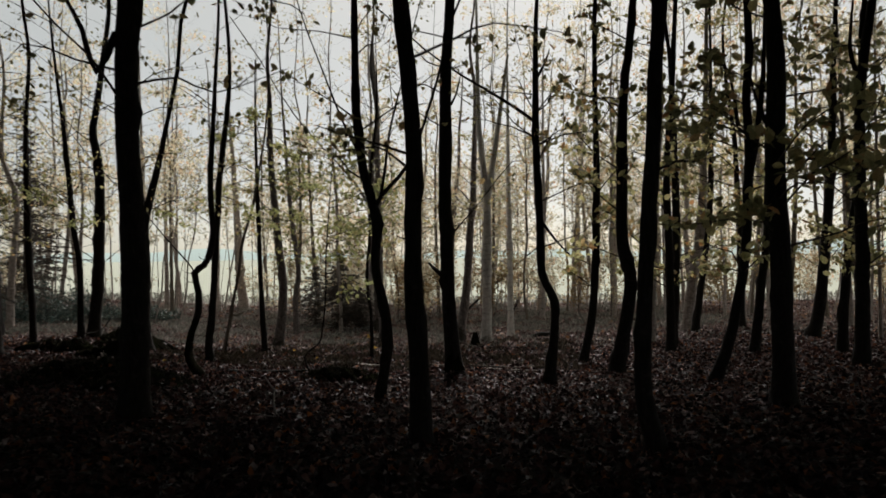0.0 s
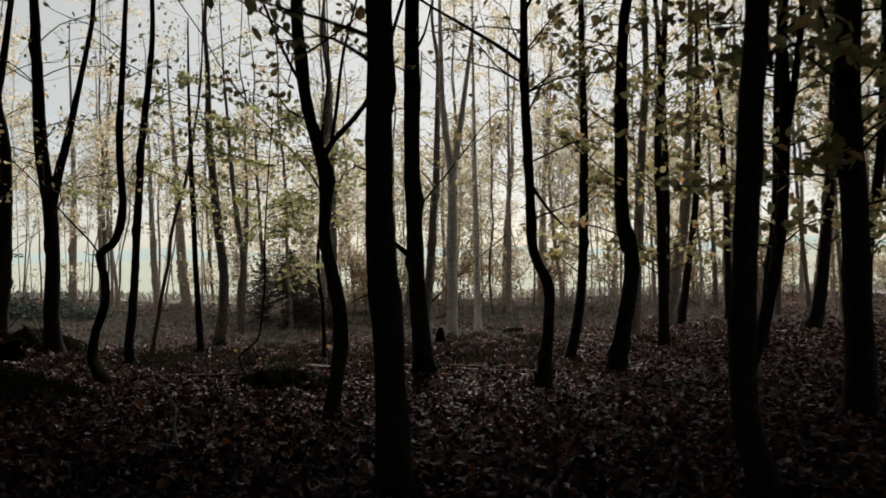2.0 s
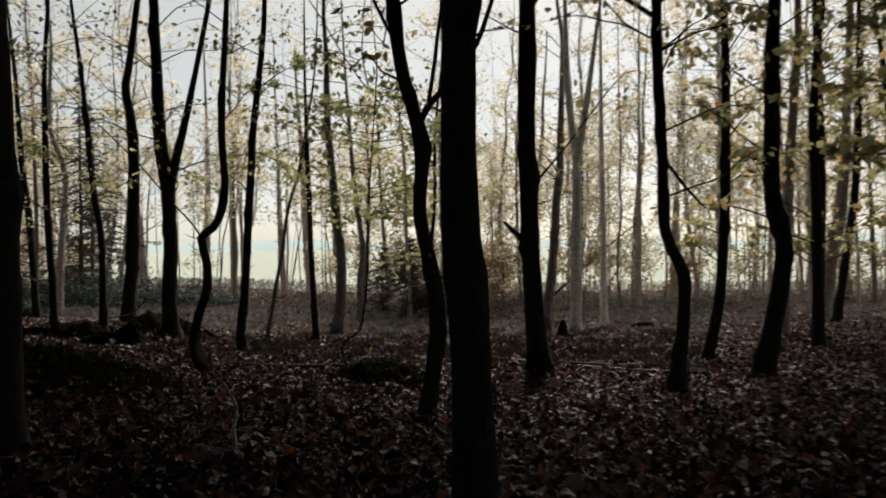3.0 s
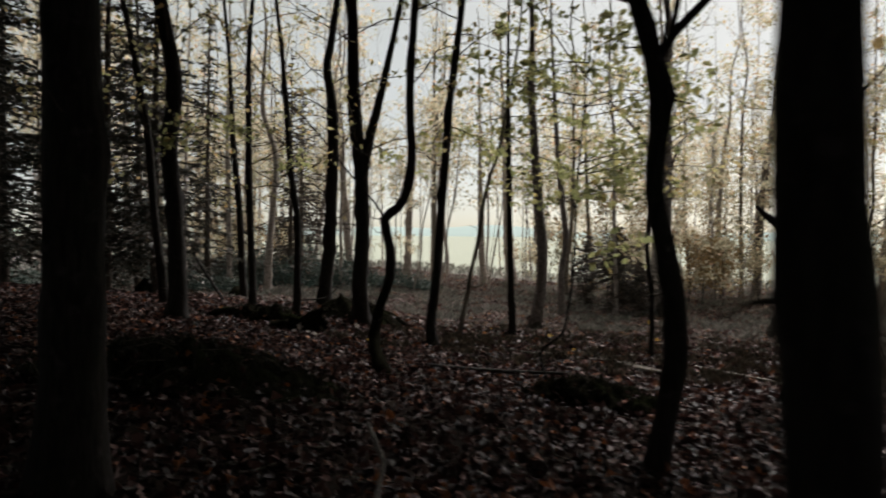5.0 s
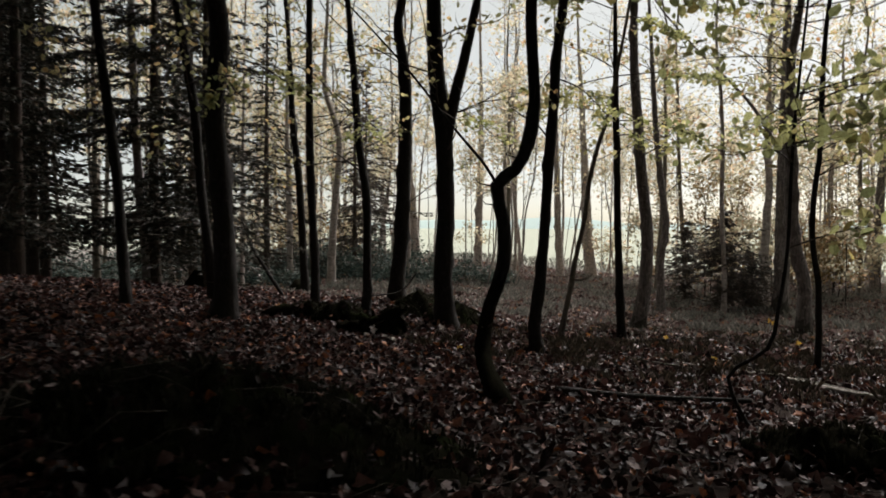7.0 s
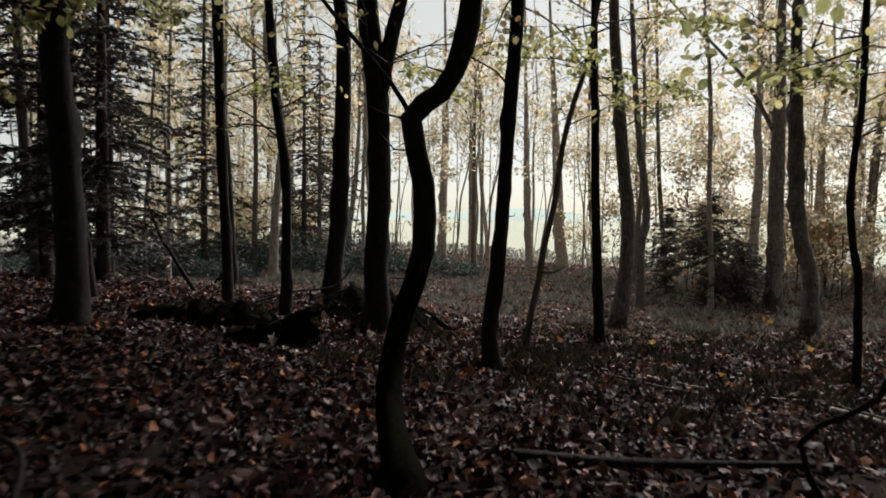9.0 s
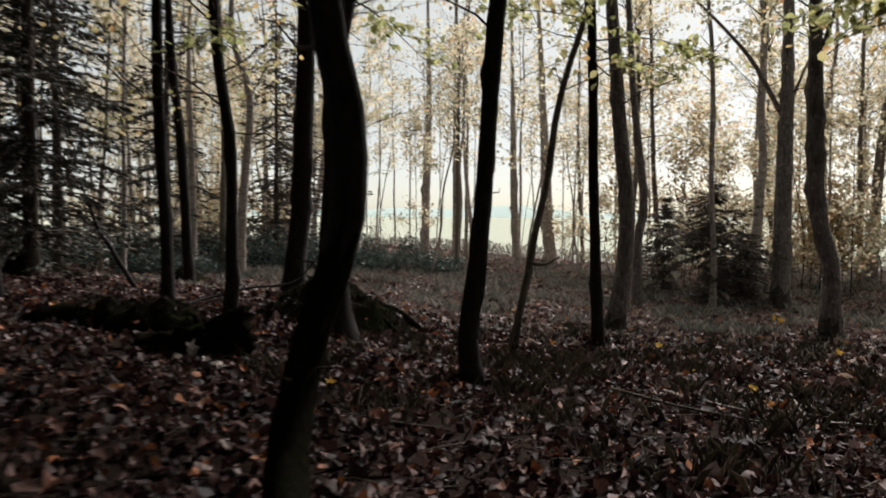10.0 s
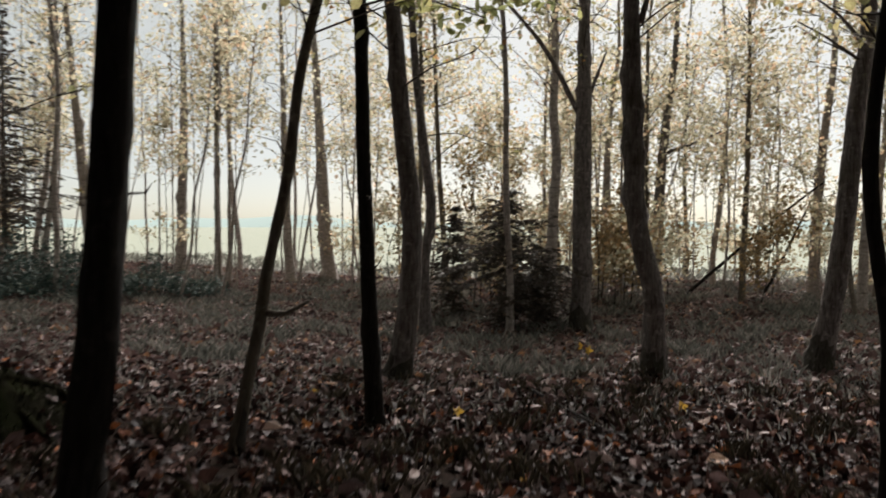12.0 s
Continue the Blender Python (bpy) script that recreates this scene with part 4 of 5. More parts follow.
for n in range(120):
    x, y = rg.uniform(-32, 18), rg.uniform(35.5, 50)
    if n >= 8 and -20 < x < -6 and rg.uniform() < 0.5:
        continue
    pm = pose(x, y, float(height(x, y)), 0, 0, rg.uniform(0, 360))
    if n < 8:
        poles[n].matrix_basis = pm
    else:
        copy_thing(poles[n % 8], pm)


# ---- fallen wood ----
def log(points, r, label, mat, name="log", seed=1, tip=0.45, category="log", rough=0.09):
    rg = np.random.default_rng(seed)
    p = [(x, y, float(height(x, y)) + dz) for x, y, dz in points]
    o = Vector(p[0])
    sp = spine([tuple(Vector(q) - o) for q in p], max(0.05, r))
    rad = np.linspace(r, r * tip, len(sp))
    if rough > 0.1:
        rad[:2] *= (0.5, 0.8)
        rad[-3:] *= (0.95, 0.8, 0.45)
    v, f = tube(sp, rad, 14 if rough > 0.1 else 9 if r > 0.03 else 6, rough, rg, 9 if rough > 0.1 else 0)
    ob = tagged(new(name, mesh(name, v, f, mat)), label, category)
    ob.location = o
    return ob


log([(-4.26, 14.27, 0.062), (-3.75, 14.61, 0.062), (-3.26, 14.98, 0.062), (-2.71, 15.41, 0.062)], 0.035, 'long dark fallen branch lying on leaf litter', BARK["dark"], 'fallen_branch', 1, 0.6, 'branch')
log([(-2.49, 18.16, 0.068), (-2.14, 17.67, 0.068), (-1.81, 17.08, 0.068), (-1.35, 16.79, 0.068)], 0.042, 'pale fallen branch lying on leaf litter', WOOD_PALE, 'fallen_branch', 2, 0.6, 'branch')
log([(-1.3, 18.6, 0.05), (-0.9, 17.75, 0.06), (-0.02, 16.8, 0.07), (1.06, 15.8, 0.06), (2.03, 15.45, 0.05)], 0.024, 'long pale fallen branch lying on leaf litter', WOOD_PALE, 'fallen_branch', 24, 0.5, 'branch')
log([(-2.95, 18.52, 0.048), (-2.23, 20.03, 0.048), (-1.29, 20.33, 0.048)], 0.02, 'thin fallen branch lying on leaf litter', WOOD_DEAD, 'fallen_branch', 3, 0.6, 'branch')
log([(-3.23, 18.97, 0.057), (-2.42, 18.43, 0.057), (-1.45, 16.81, 0.057)], 0.03, 'dark fallen branch lying on leaf litter', WOOD_DEAD, 'fallen_branch', 4, 0.6, 'branch')
log([(-0.12, 17.49, 0.057), (0.7, 16.31, 0.057), (1.46, 16.47, 0.057), (2.25, 16.99, 0.057)], 0.03, 'dark fallen branch lying on leaf litter', WOOD_DEAD, 'fallen_branch', 5, 0.6, 'branch')
log([(-1.90, 8.22, 0.0), (-1.97, 8.34, 0.16), (-1.98, 8.42, 0.27), (-2.10, 8.50, 0.42)], 0.016, 'short pale crooked stick propped in the leaf litter', WOOD_PALE, 'stick', 6, 0.6, 'stick')
log([(-2.22, 8.3, 0.03), (-2.1, 8.2, 0.05), (-1.92, 8.22, 0.03)], 0.01, 'short pale stick on leaf litter', WOOD_PALE, 'stick', 22, 0.6, 'stick')
log([(-1.38, 7.32, 0.044), (-1.25, 6.93, 0.044), (-1.18, 6.71, 0.044)], 0.018, 'short pale stick on leaf litter', WOOD_PALE, 'stick', 7, 0.6, 'stick')
log([(-9.8, 16.97, 0.02), (-9.63, 17.26, 0.05), (-9.22, 17.49, 0.02)], 0.13, 'dark mossy log lying in fallen leaves', MOSS, 'mossy_log', 9, 0.8, 'log', 0.2)
log([(-5.57, 19.51, 0.048), (-5.3, 19.87, 0.048), (-4.99, 20.11, 0.048)], 0.02, 'thin fallen branch lying on leaf litter', WOOD_DEAD, 'fallen_branch', 10, 0.6, 'branch')
log([(-4.31, 19.17, 0.05), (-3.74, 18.29, 0.05), (-3.41, 18.17, 0.05)], 0.022, 'pale fallen branch lying on leaf litter', WOOD_PALE, 'fallen_branch', 11, 0.6, 'branch')
log([(-3.77, 18.77, 0.048), (-3.51, 18.7, 0.048), (-3.2, 18.63, 0.048), (-2.85, 18.59, 0.048)], 0.02, 'long thin fallen branch lying on leaf litter', WOOD_DEAD, 'fallen_branch', 12, 0.6, 'branch')
log([(0.3, 41.0, 0.0), (2.27, 41.0, 1.78), (3.76, 41.0, 3.06), (4.6, 41.1, 3.7)], 0.06, 'leaning dead stem propped between trunks', BARK['dark'], 'leaning_stem', 13, 0.5, 'dead stem')
log([(3.06, 42.0, 0.0), (3.73, 42.0, 1.44), (4.23, 42.0, 2.55), (4.7, 42.1, 3.5)], 0.055, 'leaning dead stem propped between trunks', BARK['dark'], 'leaning_stem', 14, 0.5, 'dead stem')
log([(-12.92, 21.5, 0.0), (-13.15, 21.5, 0.24), (-13.51, 21.5, 0.64), (-13.82, 21.5, 1.01), (-14.13, 21.5, 1.62)], 0.045, 'leaning dead stick among the trunks', BARK['dark'], 'leaning_stem', 15, 0.4, 'dead stem')


log([(-9.91, 18.78, 0.05), (-11.01, 20.5, 0.08), (-10.74, 21.48, 0.22), (-10.28, 22.07, 0.36), (-10.08, 22.47, 0.80)], 0.03, 'long dark fallen branch with a raised tip', BARK['dark'], 'fallen_branch', 16, 0.5, 'branch')
log([(-4.68, 18.71, 0.05), (-4.03, 17.99, 0.06), (-3.48, 17.87, 0.05)], 0.016, 'thin fallen branch lying on leaf litter', WOOD_DEAD, 'fallen_branch', 17, 0.6, 'branch')
log([(-4.35, 25.82, 0.07), (-3.75, 23.94, 0.09), (-3.24, 22.29, 0.06)], 0.02, 'thin fallen branch lying on leaf litter', BARK['dark'], 'fallen_branch', 18, 0.5, 'branch')
log([(-3.27, 19.82, 0.07), (-3.2, 18.9, 0.06), (-3.07, 17.62, 0.04)], 0.012, 'short pale crooked stick on leaf litter', WOOD_PALE, 'stick', 19, 0.5, 'stick')
log([(-3.42, 18.05, 0.04), (-3.0, 18.3, 0.06), (-2.5, 18.69, 0.05)], 0.016, 'thin pale fallen branch lying on leaf litter', WOOD_PALE, 'fallen_branch', 20, 0.6, 'branch')
log([(2.62, 27.85, 0.10), (2.95, 27.95, 0.13), (3.5, 28.1, 0.1)], 0.12, 'short dark log lying near the birches', BARK['dark'], 'log', 21, 0.9, 'log', 0.12)


def broken_trunk(x0, y0, x1, y1, rise, r0, r1, label, seed):
    """A rotten trunk lying aslant: ribbed bark, a torn upright end and root stubs."""
    rg = np.random.default_rng(seed)
    z0, z1 = float(height(x0, y0)), float(height(x1, y1))
    root = tagged(new("rotten_log"), label, "fallen log")
    root.location = (x0, y0, z0)
    n, sides = 26, 26
    ax = np.array([x1 - x0, y1 - y0, z1 + rise - z0])
    u = np.cross(ax, [0, 0, 1.0])
    u /= np.linalg.norm(u)
    w = np.cross(u, ax)
    w /= np.linalg.norm(w)
    t, a = np.linspace(0, 1, n)[:, None], np.linspace(0, 2 * math.pi, sides, endpoint=False)[None]
    ph = rg.uniform(0, 6.28, 6)
    rad = (r0 + (r1 - r0) * t ** 1.3) * (1 + 0.16 * np.sin(3 * a + ph[0] + 2 * t) + 0.09 * np.sin(7 * a + ph[1] - 3 * t) + 0.07 * np.sin(11 * t + ph[2] + 2 * a)) + rg.normal(0, 0.011, (n, sides))
    rad[0] *= 0.45
    along = t + 0 * a
    along[-1] += rg.uniform(-0.10, 0.07, sides)
    along[-2] += rg.uniform(-0.04, 0.02, sides)
    sag = 0.06 * np.sin(math.pi * t)
    v = along[..., None] * ax + (rad * np.cos(a))[..., None] * u + (rad * np.sin(a) - sag)[..., None] * w
    v = np.vstack([v.reshape(-1, 3), [ax * 0.86], [ax * 0.0]])
    f = [[i * sides + k, (i + 1) * sides + k, (i + 1) * sides + (k + 1) % sides, i * sides + (k + 1) % sides] for i in range(n - 1) for k in range(sides)]
    f += [[(n - 1) * sides + k, n * sides, (n - 1) * sides + (k + 1) % sides] for k in range(sides)] + [[n * sides + 1, k, (k + 1) % sides] for k in range(sides)]
    part("trunk", mesh("trunk", v, f, MOSS), root)
    for k in range(7):
        b = ax * rg.uniform(0.35, 0.98)
        an = rg.uniform(-0.6, 3.6)
        d = u * math.cos(an) + w * math.sin(an) + ax * rg.uniform(-0.2, 0.5)
        ln = rg.uniform(0.22, 0.42)
        sp = spine([b, b + d * ln * 0.6 + rg.normal(0, 0.03, 3), b + d * ln + rg.normal(0, 0.06, 3) - np.array([0, 0, 0.05])], 0.05)
        sv, sf = tube(sp, np.linspace(0.045, 0.012, len(sp)), 7, 0.15, rg)
        part("stub", mesh("stub", sv, sf, MOSS), root)
    return root


broken_trunk(-8.45, 16.95, -7.62, 17.5, 0.26, 0.12, 0.2, "dark rotten mossy trunk with a torn end in fallen leaves", 8)


def stump(x, y, r, tall, label, seed, mat=None):
    """A cut or snapped stump with a flared foot and an uneven top."""
    rg = np.random.default_rng(seed)
    sp = spine([(0, 0, -0.15), (0, 0, 0.05), (rg.normal(0, 0.02), rg.normal(0, 0.02), tall)], 0.07)
    v, f = tube(sp, r * (1 + 0.7 * np.exp(-np.clip(sp[:, 2], 0, None) / 0.12)) * (1.04 - 0.62 * np.clip(sp[:, 2] / tall, 0, 1) ** 3), 12, 0.1, rg, 3)
    v = np.array(v)
    v[-12:, 2] += rg.uniform(-0.09, 0.05, 12)
    ob = tagged(new("tree_stump", mesh("tree_stump", v, f, mat or BARK["dark"])), label, "stump")
    ob.location = (x, y, float(height(x, y)))
    return ob


stump(0.62, 25.2, 0.12, 0.5, "dark rounded stump beside a white birch", 1, MOSS)
stump(-15.6, 25.7, 0.3, 0.4, "broad dark stump on the forest floor", 2, MOSS)
stump(-14.9, 20.9, 0.2, 0.42, "low dark stump beneath the spruces", 3, MOSS)
stump(-15.6, 21.6, 0.22, 0.36, "low dark stump beneath the spruces", 4, MOSS)


HUMMOCKS = [(-5.0, 10.7, 1.5, 1.1, 0.12, 20, "dark mossy earth mound beside a thick trunk"), (-1.85, 12.85, 0.75, 0.42, 0.14, 10, "dark mossy earth hump by a fallen branch"),
            (-9.0, 21.2, 1.1, 0.95, 0.52, 40, "mossy root mound behind a forked tree"), (-8.9, 17.75, 0.95, 0.4, 0.26, 25, "dark mossy hump of earth and roots")]


def cover(x, y):
    """How far the mounds stand over the lie of the land."""
    z = np.zeros_like(x)
    for mx, my, a, b, h, turn, _ in HUMMOCKS:
        c, s = math.cos(radians(turn)), math.sin(radians(turn))
        u, w = (x - mx) * c + (y - my) * s, -(x - mx) * s + (y - my) * c
        t = np.sqrt((u / a) ** 2 + (w / b) ** 2)
        z = np.maximum(z, np.where(t < 1, h * (1 - np.minimum(t, 1) ** 2.4) * (1 + 0.22 * np.sin(7 * x + 3 * y) * np.sin(6 * y - 2 * x)) + 0.045 * np.sin(17 * x + 5 * y) * np.sin(15 * y) + 0.02 * np.sin(31 * x - 9 * y) * np.sin(27 * y + 6 * x), 0))
    return z


def hummock(x, y, a, b, h, turn, label):
    """A low mound of mossy earth and roots."""
    v, f = [], []
    rings, seg = 26, 60
    c, s = math.cos(radians(turn)), math.sin(radians(turn))
    for i in range(rings + 1):
        t = i / rings * 1.03
        for j in range(seg):
            an = 6.2832 * j / seg
            u, w = a * t * math.cos(an), b * t * math.sin(an)
            px, py = u * c - w * s, u * s + w * c
            up = float(cover(np.array([x + px]), np.array([y + py]))[0])
            v.append((px, py, float(height(x + px, y + py) - height(x, y)) + up + (0.004 if t < 0.97 else -0.05)))
    for i in range(rings):
        for j in range(seg):
            k = (j + 1) % seg
            f.append([i * seg + j, (i + 1) * seg + j, (i + 1) * seg + k, i * seg + k])
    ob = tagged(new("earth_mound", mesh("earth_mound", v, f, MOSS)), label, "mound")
    ob.location = (x, y, float(height(x, y)))
    return ob


for row in HUMMOCKS:
    hummock(*row)
log([(-6.95, 11.75, 0.05), (-7.0, 12.4, 0.06), (-6.6, 12.75, 0.07), (-5.95, 12.6, 0.07), (-5.2, 12.0, 0.05)], 0.022, 'dark crooked branch lying along an earth mound', BARK['dark'], 'fallen_branch', 23, 0.6, 'branch')
for n, (ex, ey, bx, by) in enumerate(((-8.95, 22.9, -9.2, 22.2), (-7.6, 21.9, -8.3, 21.7), (-7.5, 20.8, -8.1, 21.1), (-10.2, 20.6, -9.8, 20.7), (-8.3, 22.6, -8.7, 22.1))):
    way = [(-9.0 + 0.3 * (ex + 9.0), 21.2 + 0.3 * (ey - 21.2)), (0.5 * bx - 4.5, 0.5 * by + 10.6), (bx, by), (0.4 * bx + 0.6 * ex, 0.4 * by + 0.6 * ey), (ex, ey)]
    log([(wx, wy, float(cover(np.array([wx]), np.array([wy]))[0]) + up) for (wx, wy), up in zip(way, (0.0, 0.0, 0.0, -0.01, -0.06))], 0.06, "thick mossy root running down an earth mound", MOSS, "surface_root", 90 + n, 0.45, "root")


# ---- leaf litter, grass and brambles ----
def scatter(n, x0, x1, y0, y1, rg, keep=None):
    x, y = rg.uniform(x0, x1, n), rg.uniform(y0, y1, n)
    if keep is not None:
        k = rg.uniform(0, 1, n) < keep(x, y)
        x, y = x[k], y[k]
    return x, y


def patches(x, y):
    return np.clip(0.5 + 0.5 * np.sin(x * 1.3 + 2 * np.sin(y * 0.5)) * np.sin(y * 0.9 - x * 0.4) + 0.25 * np.sin(x * 3.7 + y * 2.9), 0.12, 1)


def curled(centres, size, rg, tilt):
    """Withered leaves with a midrib, wavy lobed edges and a curl along their length; eight faces each."""
    n = len(centres)
    sx = np.array([-0.5, -0.27, 0.02, 0.28, 0.55])
    half = np.array([0.0, 0.27, 0.36, 0.24, 0.0])
    left, right = half * rg.uniform(0.55, 1.35, (n, 5)), half * rg.uniform(0.55, 1.35, (n, 5))
    roll_, cup, wave = rg.normal(0.1, 0.75, n)[:, None], rg.normal(0.35, 0.5, n)[:, None], rg.normal(0, 0.07, (n, 5))
    xm = np.tile(sx, (n, 1))
    zm = roll_ * xm ** 2 + wave
    yl, yr = left, -right
    zl, zr = zm + cup * left + rg.normal(0, 0.06, (n, 5)), zm + cup * right + rg.normal(0, 0.06, (n, 5))
    pts = np.concatenate([np.stack([xm, 0 * xm, zm], -1), np.stack([xm, yl, zl], -1)[:, 1:4], np.stack([xm, yr, zr], -1)[:, 1:4]], 1)
    pts = pts * (np.asarray(size) * rg.uniform(0.75, 1.25, n))[:, None, None]
    yaw, pit, rol = rg.uniform(0, 6.283, n)[:, None], rg.normal(0, tilt, n)[:, None], rg.normal(0, tilt, n)[:, None]
    x, y, z = pts[..., 0], pts[..., 1], pts[..., 2]
    y, z = y * np.cos(rol) - z * np.sin(rol), y * np.sin(rol) + z * np.cos(rol)
    x, z = x * np.cos(pit) + z * np.sin(pit), -x * np.sin(pit) + z * np.cos(pit)
    x, y = x * np.cos(yaw) - y * np.sin(yaw), x * np.sin(yaw) + y * np.cos(yaw)
    v = np.stack([x, y, z], -1) + centres[:, None, :]
    o = np.arange(n)[:, None]
    quads = np.array([[1, 5, 6, 2], [2, 6, 7, 3], [1, 2, 9, 8], [2, 3, 10, 9]])
    tris = np.array([[0, 5, 1], [3, 7, 4], [0, 1, 8], [3, 4, 10]])
    f = np.concatenate([(o * 11 + q).tolist() for q in quads]).tolist() + np.concatenate([(o * 11 + q).tolist() for q in tris]).tolist()
    return v.reshape(-1, 3), f


def near_path(x, y):
    """True over the strip of floor that the walk passes close by."""
    return (np.abs(x - np.interp(y, (0, 6, 15, 24), (0, -1, -3.6, -4.5))) < np.interp(y, (0, 10, 26), (3.2, 4.5, 7.5))) & (y < 26)


rg = np.random.default_rng(4)
x, y = scatter(420000, -15, 17, 0.5, 34, rg, lambda x, y: np.clip(1.25 - (y - 3) / 34, 0.2, 1) * (0.55 + 0.45 * patches(x, y)) * np.where(cover(x, y) > 0.02, np.where(y > 16, 0.14, 0.10), 1))
close = near_path(x, y)
few = close & (rg.uniform(0, 1, len(x)) < np.interp(y, (13, 20), (0.9, 0.7)))
far_x, far_y = x[~close], y[~close]
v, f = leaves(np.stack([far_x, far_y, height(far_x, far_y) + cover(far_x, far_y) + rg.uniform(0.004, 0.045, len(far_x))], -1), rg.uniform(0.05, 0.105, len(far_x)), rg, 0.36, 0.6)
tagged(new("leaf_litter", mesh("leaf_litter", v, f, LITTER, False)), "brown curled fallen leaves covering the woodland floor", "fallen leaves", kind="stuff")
x, y = x[few], y[few]
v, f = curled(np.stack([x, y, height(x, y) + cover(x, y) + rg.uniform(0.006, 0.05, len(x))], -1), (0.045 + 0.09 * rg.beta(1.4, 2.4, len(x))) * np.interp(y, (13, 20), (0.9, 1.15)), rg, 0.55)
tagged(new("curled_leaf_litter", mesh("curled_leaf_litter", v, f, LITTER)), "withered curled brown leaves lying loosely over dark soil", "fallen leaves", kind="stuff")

# small twigs shed among the leaves
x, y = scatter(1500, -10, 4, 2, 26, rg)
bits = []
for px, py in zip(x, y):
    az, ln, r_ = rg.uniform(0, 6.283), rg.uniform(0.12, 0.75), rg.uniform(0.002, 0.0065)
    q = np.linspace(-0.5, 0.5, 5) * ln
    lx, ly = px + q * math.cos(az) + rg.normal(0, 0.05 * ln, 5), py + q * math.sin(az) + rg.normal(0, 0.05 * ln, 5)
    bits.append(tube(np.stack([lx, ly, height(lx, ly) + cover(lx, ly) + 0.03 + rg.uniform(0, 0.03, 5)], -1), np.linspace(r_, r_ * 0.4, 5), 4))
v, f = joined(bits)
tagged(new("twig_litter", mesh("twig_litter", v, f, WOOD_DEAD)), "thin dead twigs scattered over the fallen leaves", "twigs", kind="stuff")
x, y = scatter(165000, -24, 26, 20, 48, rg, lambda x, y: np.clip((y - 23) / 8, 0.03, 1))
v, f = leaves(np.stack([x, y, height(x, y) + rg.uniform(0.01, 0.09, len(x))], -1), rg.uniform(0.08, 0.19, len(x)), rg, 0.4, 0.6)
tagged(new("far_leaf_litter", mesh("far_leaf_litter", v, f, LITTER_LIT, False)), "fallen leaves among grass farther into the wood", "fallen leaves", kind="stuff")


def blades(x, y, tall, wide, mat, name, label, rg, up=0.0, category="grass"):
    n = len(x)
    z = height(x, y) + up
    az, ln = rg.uniform(0, 6.283, n), tall * rg.uniform(0.4, 1.2, n)
    lean = rg.uniform(0.1, 0.8, n) * ln
    dx, dy = np.cos(az), np.sin(az)
    px, py = -dy * wide, dx * wide
    b0 = np.stack([x - px, y - py, z - 0.01], -1)
    b1 = np.stack([x + px, y + py, z - 0.01], -1)
    m0 = np.stack([x - px * .8 + dx * lean * .4, y - py * .8 + dy * lean * .4, z + ln * 0.6], -1)
    m1 = np.stack([x + px * .8 + dx * lean * .4, y + py * .8 + dy * lean * .4, z + ln * 0.6], -1)
    tp = np.stack([x + dx * lean, y + dy * lean, z + ln * 0.85], -1)
    v = np.stack([b0, b1, m1, tp, m0], 1).reshape(-1, 3)
    f = np.arange(n)[:, None] * 5 + np.arange(5)
    return tagged(new(name, mesh(name, v, f, mat, False)), label, category, kind="stuff")


x, y = scatter(130000, -20, 24, 20, 46, rg, lambda x, y: np.clip((y - 21.5) / 8, 0, 1) * (0.35 + 0.65 * patches(x * 0.6, y * 0.6)))
blades(x, y, 0.16, 0.007, GRASS, "grass", "thin grey-green woodland grass among fallen leaves", rg)
cx, cy = scatter(420, -18, 12, 27, 46, rg)
x = np.repeat(cx, 60) + rg.normal(0, 0.22, 420 * 60)
y = np.repeat(cy, 60) + rg.normal(0, 0.22, 420 * 60)
blades(x, y, 0.3, 0.007, GRASS, "grass_tussocks", "grey-green grass tussocks under the trees", rg)
cx, cy = scatter(170, -7.5, 3.5, 16, 27, rg)
many = rg.integers(14, 110, len(cx))
wide = np.repeat(rg.uniform(0.06, 0.26, len(cx)), many)
x = np.repeat(cx, many) + rg.normal(0, 1, many.sum()) * wide
y = np.repeat(cy, many) + rg.normal(0, 1, many.sum()) * wide
blades(x, y, 0.19, 0.0022, GRASS_DARK, "grass_tufts", "dull olive tufts of thin grass between fallen leaves", rg)


x, y = scatter(60000, -11, -1, 9, 23, rg, lambda x, y: np.where(cover(x, y) > 0.015, 1.0, 0.0))
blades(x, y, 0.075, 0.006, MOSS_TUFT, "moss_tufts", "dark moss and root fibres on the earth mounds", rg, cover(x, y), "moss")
x, y = scatter(9000, -40, 34, 47, 55, rg)
blades(x, y, 0.4, 0.014, GRASS, "edge_weeds", "tall pale weeds along the edge of the field", rg)


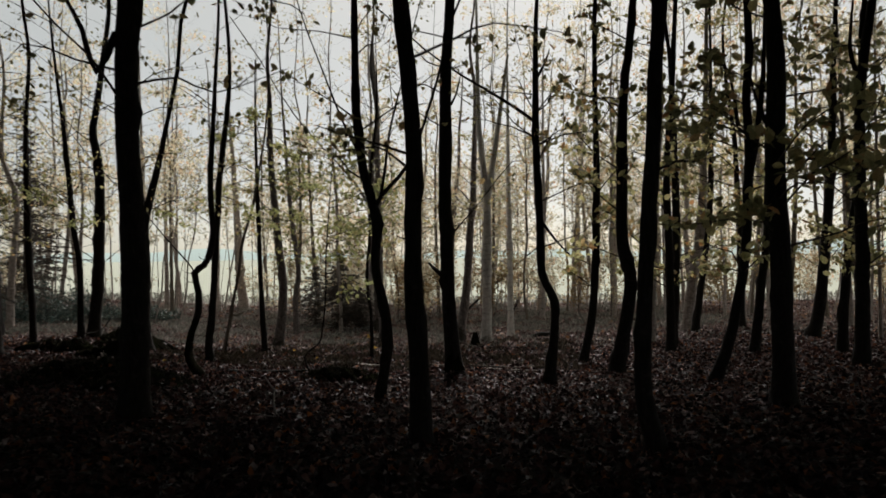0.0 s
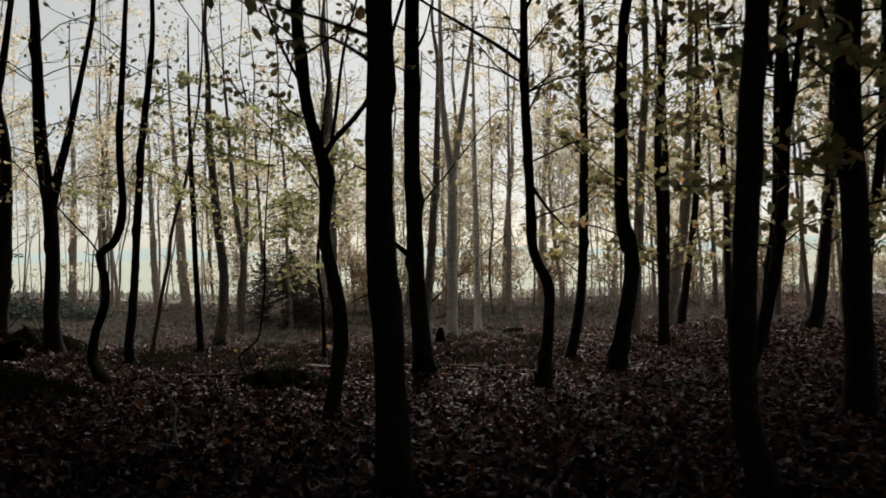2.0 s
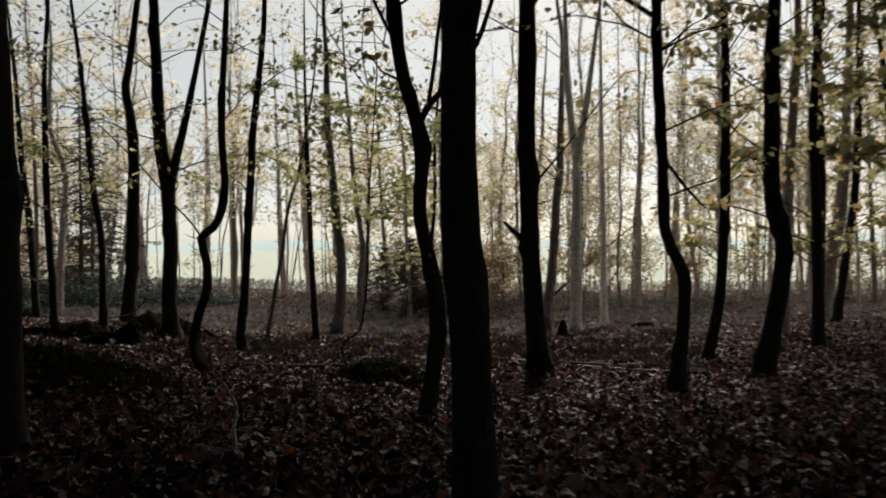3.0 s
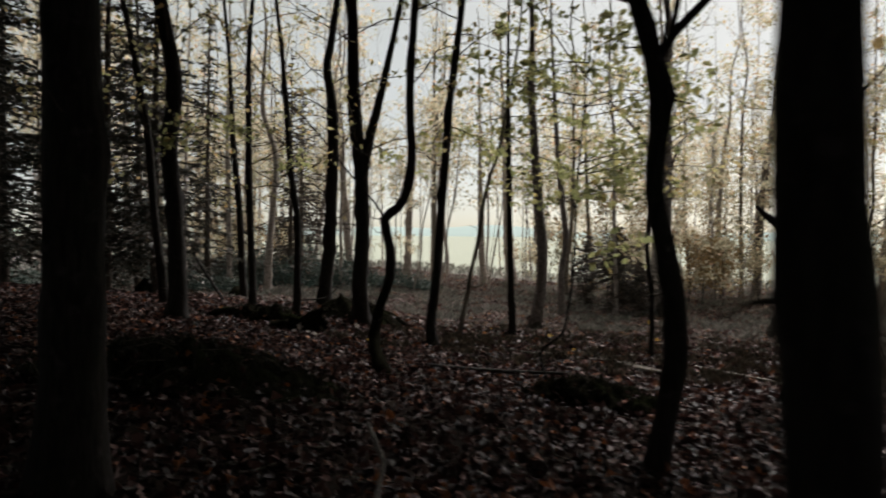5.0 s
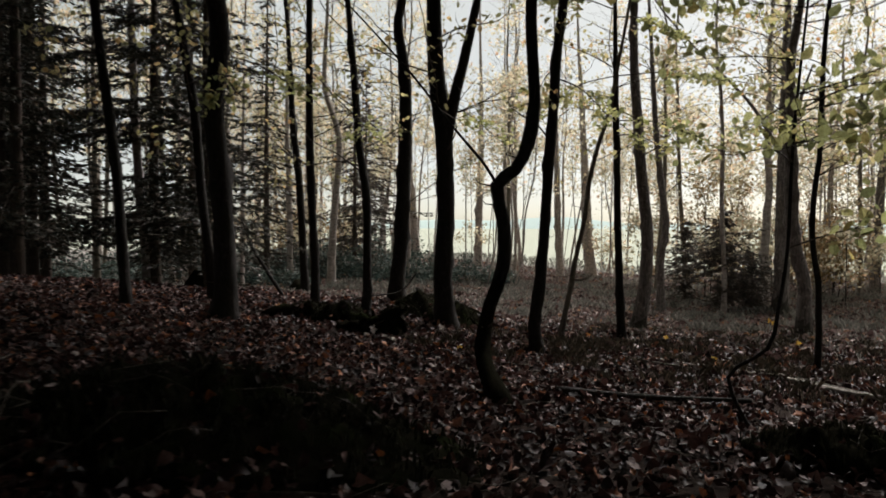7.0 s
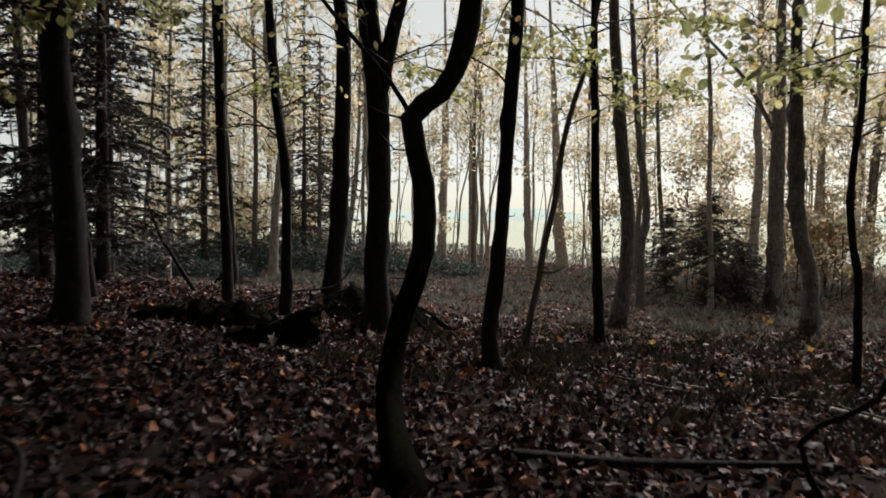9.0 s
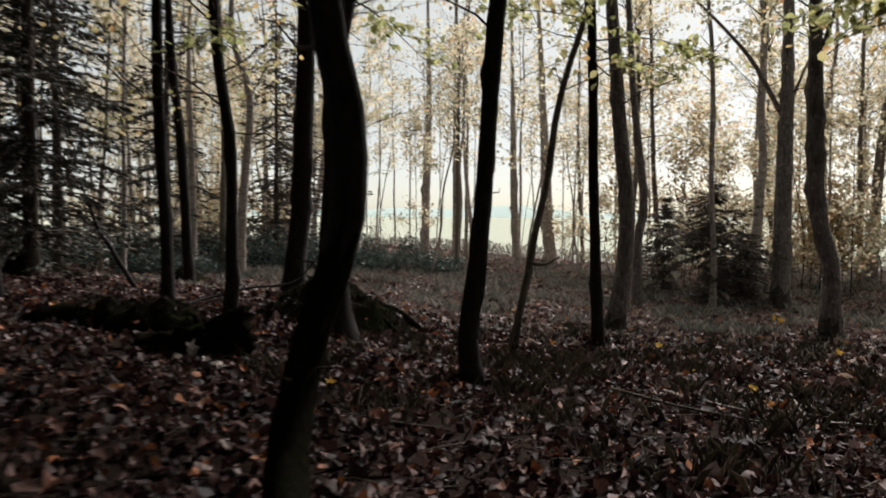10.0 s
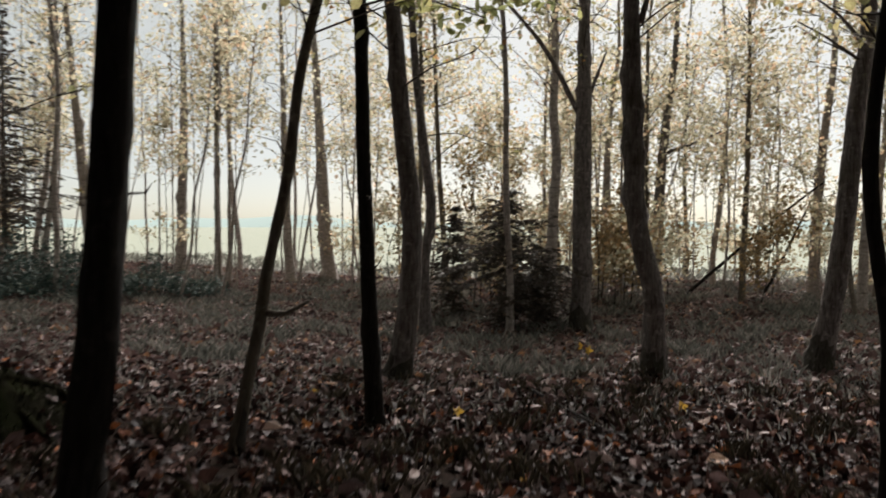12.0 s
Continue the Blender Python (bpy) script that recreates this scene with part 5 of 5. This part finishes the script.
def thicket(x, y, a, b, h, n, seed):
    rg = np.random.default_rng(seed)
    root = tagged(new("bramble_thicket"), "low blue-green bramble thicket under the trees", "bramble", "brambles under the trees")
    z0 = float(height(x, y))
    root.location = (x, y, z0)
    t, q = rg.uniform(0, 6.283, n), np.sqrt(rg.uniform(0, 1, n))
    px, py = a * q * np.cos(t), b * q * np.sin(t)
    top = h * (1 - 0.7 * q ** 2) * (0.7 + 0.45 * np.sin(px * 2.3 + seed) * np.sin(py * 1.9 + px) + 0.2 * np.sin(px * 5.1 + seed))
    pz = top * rg.uniform(0.35, 1.05, n) + height(x + px, y + py) - z0
    v, f = leaves(np.stack([px, py, pz], -1), 0.13, rg, 0.5, 0.2)
    part("foliage", mesh("foliage", v, f, BRAMBLE, False), root, kind="stuff")
    sticks = []
    for i in range(26):
        an, d = rg.uniform(0, 6.283), rg.uniform(0.5, 0.9)
        p0 = np.array([a * 0.5 * rg.normal(), b * 0.5 * rg.normal(), 0.0])
        p0[2] = float(height(x + p0[0], y + p0[1])) - z0 - 0.05
        p1 = p0 + np.array([math.cos(an) * 0.5, math.sin(an) * 0.5, h * 0.9])
        p2 = p0 + np.array([math.cos(an) * 1.2, math.sin(an) * 1.2, h * 0.5])
        sp = spine([p0, p1, p2], 0.2)
        sticks.append(tube(sp, np.linspace(0.008, 0.003, len(sp)), 4))
    v, f = joined(sticks)
    part("cane_tangle", mesh("cane_tangle", v, f, TWIG), root, kind="stuff")


for n, (bx, by, ba, bb, bh) in enumerate(((-20.5, 33.5, 3.0, 1.6, 1.5), (-23.5, 30.5, 2.4, 1.6, 1.5), (-22, 32, 3.2, 1.8, 1.1), (-18.4, 33.8, 2.6, 1.6, 1.0), (-26.5, 31, 3, 2, 1.2), (-24, 36, 3.5, 1.6, 1.3), (-30, 34, 4, 2, 1.3), (-25.5, 21.5, 2.6, 2.6, 1.6), (-23.5, 17.0, 2.4, 2.6, 1.5), (-29, 26, 3, 3, 1.7), (-24.5, 26.5, 2.4, 1.8, 1.0), (-17.5, 35.0, 2.6, 1.4, 1.6), (-15.2, 36.5, 2.2, 1.3, 1.3), (-20.0, 37.5, 3.0, 1.6, 2.0), (-19.5, 29.4, 1.8, 1.2, 0.7))):
    thicket(bx, by, ba, bb, bh * 1.1, 2000, 60 + n)


# ---- bright fallen maple leaves ----
def maple_leaf(x, y, size, turn, tip, label="bright yellow fallen maple leaf", mat=None):
    out = []
    for k in range(20):
        an = 6.2832 * k / 20
        lobe = (1.0, 0.55, 0.42, 0.62)[k % 4] if k % 4 else 1.0
        rr = size * lobe * (0.55 if 8 <= k <= 12 else 1.0) * 0.5
        out.append((rr * math.cos(an), rr * math.sin(an), 0.12 * size * math.sin(3 * an)))
    v = [(0, 0, 0.0)] + out
    f = [[0, 1 + k, 1 + (k + 1) % 20] for k in range(20)]
    ob = tagged(new("maple_leaf", mesh("maple_leaf", v, f, mat or YELLOW, False)), label, "leaf", "bright fallen leaves")
    ob.matrix_world = pose(x, y, float(height(x, y)) + 0.5 * size * abs(math.sin(radians(tip))) + 0.04, tip, 0, turn)
    return ob


PALE_LEAF = leaf_material("pale_withered_leaf", [(0.0, (0.50, 0.44, 0.40)), (1.0, (0.66, 0.60, 0.56))], 0.2)
RUST_LEAF = leaf_material("rust_orange_leaf", [(0.0, (0.42, 0.17, 0.05)), (1.0, (0.56, 0.25, 0.08))], 0.3)
for px, py, wide, turn, tip, m, words in ((-7.86, 16.98, 0.17, 20, 68, PALE_LEAF, "pale withered maple leaf propped against a rotten trunk"), (-7.86, 16.80, 0.14, 60, 25, PALE_LEAF, "pale withered maple leaf on the litter"),
                                          (-7.42, 16.79, 0.18, 100, 15, PALE_LEAF, "pale withered maple leaf on the litter"), (-7.60, 16.85, 0.12, 10, 30, PALE_LEAF, "pale withered maple leaf on the litter"),
                                          (-7.55, 18.55, 0.17, 75, 50, PALE_LEAF, "pale withered maple leaf on the litter"), (-9.47, 17.55, 0.21, 30, 55, RUST_LEAF, "rust-orange fallen maple leaf on a dark log"),
                                          (-7.11, 15.47, 0.15, 80, 20, RUST_LEAF, "rust-orange fallen maple leaf on the litter"), (-3.44, 18.79, 0.13, 15, 45, RUST_LEAF, "rust-orange fallen maple leaf on the litter"),
                                          (-6.21, 22.25, 0.17, 50, 40, RUST_LEAF, "rust-orange fallen maple leaf on the litter"), (-4.13, 18.75, 0.12, 130, 20, PALE_LEAF, "pale withered maple leaf on the litter")):
    maple_leaf(px, py, wide, turn, tip, words, m)
maple_leaf(-3.29, 29.28, 0.220, -10, 70)
maple_leaf(-10.01, 17.94, 0.18, -4, 50, "rust-orange fallen maple leaf on a dark log", RUST_LEAF)
maple_leaf(-6.75, 24.28, 0.138, 35, 35)
maple_leaf(-4.20, 20.85, 0.109, 45, 20)
maple_leaf(-2.56, 24.18, 0.185, 25, 45)
maple_leaf(-4.95, 23.39, 0.175, 6, 40)
maple_leaf(-3.40, 29.68, 0.220, 46, 65)
maple_leaf(-9.75, 17.25, 0.19, 46, 50, "rust-orange fallen maple leaf on a dark log", RUST_LEAF)
maple_leaf(-3.58, 19.77, 0.143, 45, 30)
maple_leaf(-6.44, 16.84, 0.116, 30, 30)
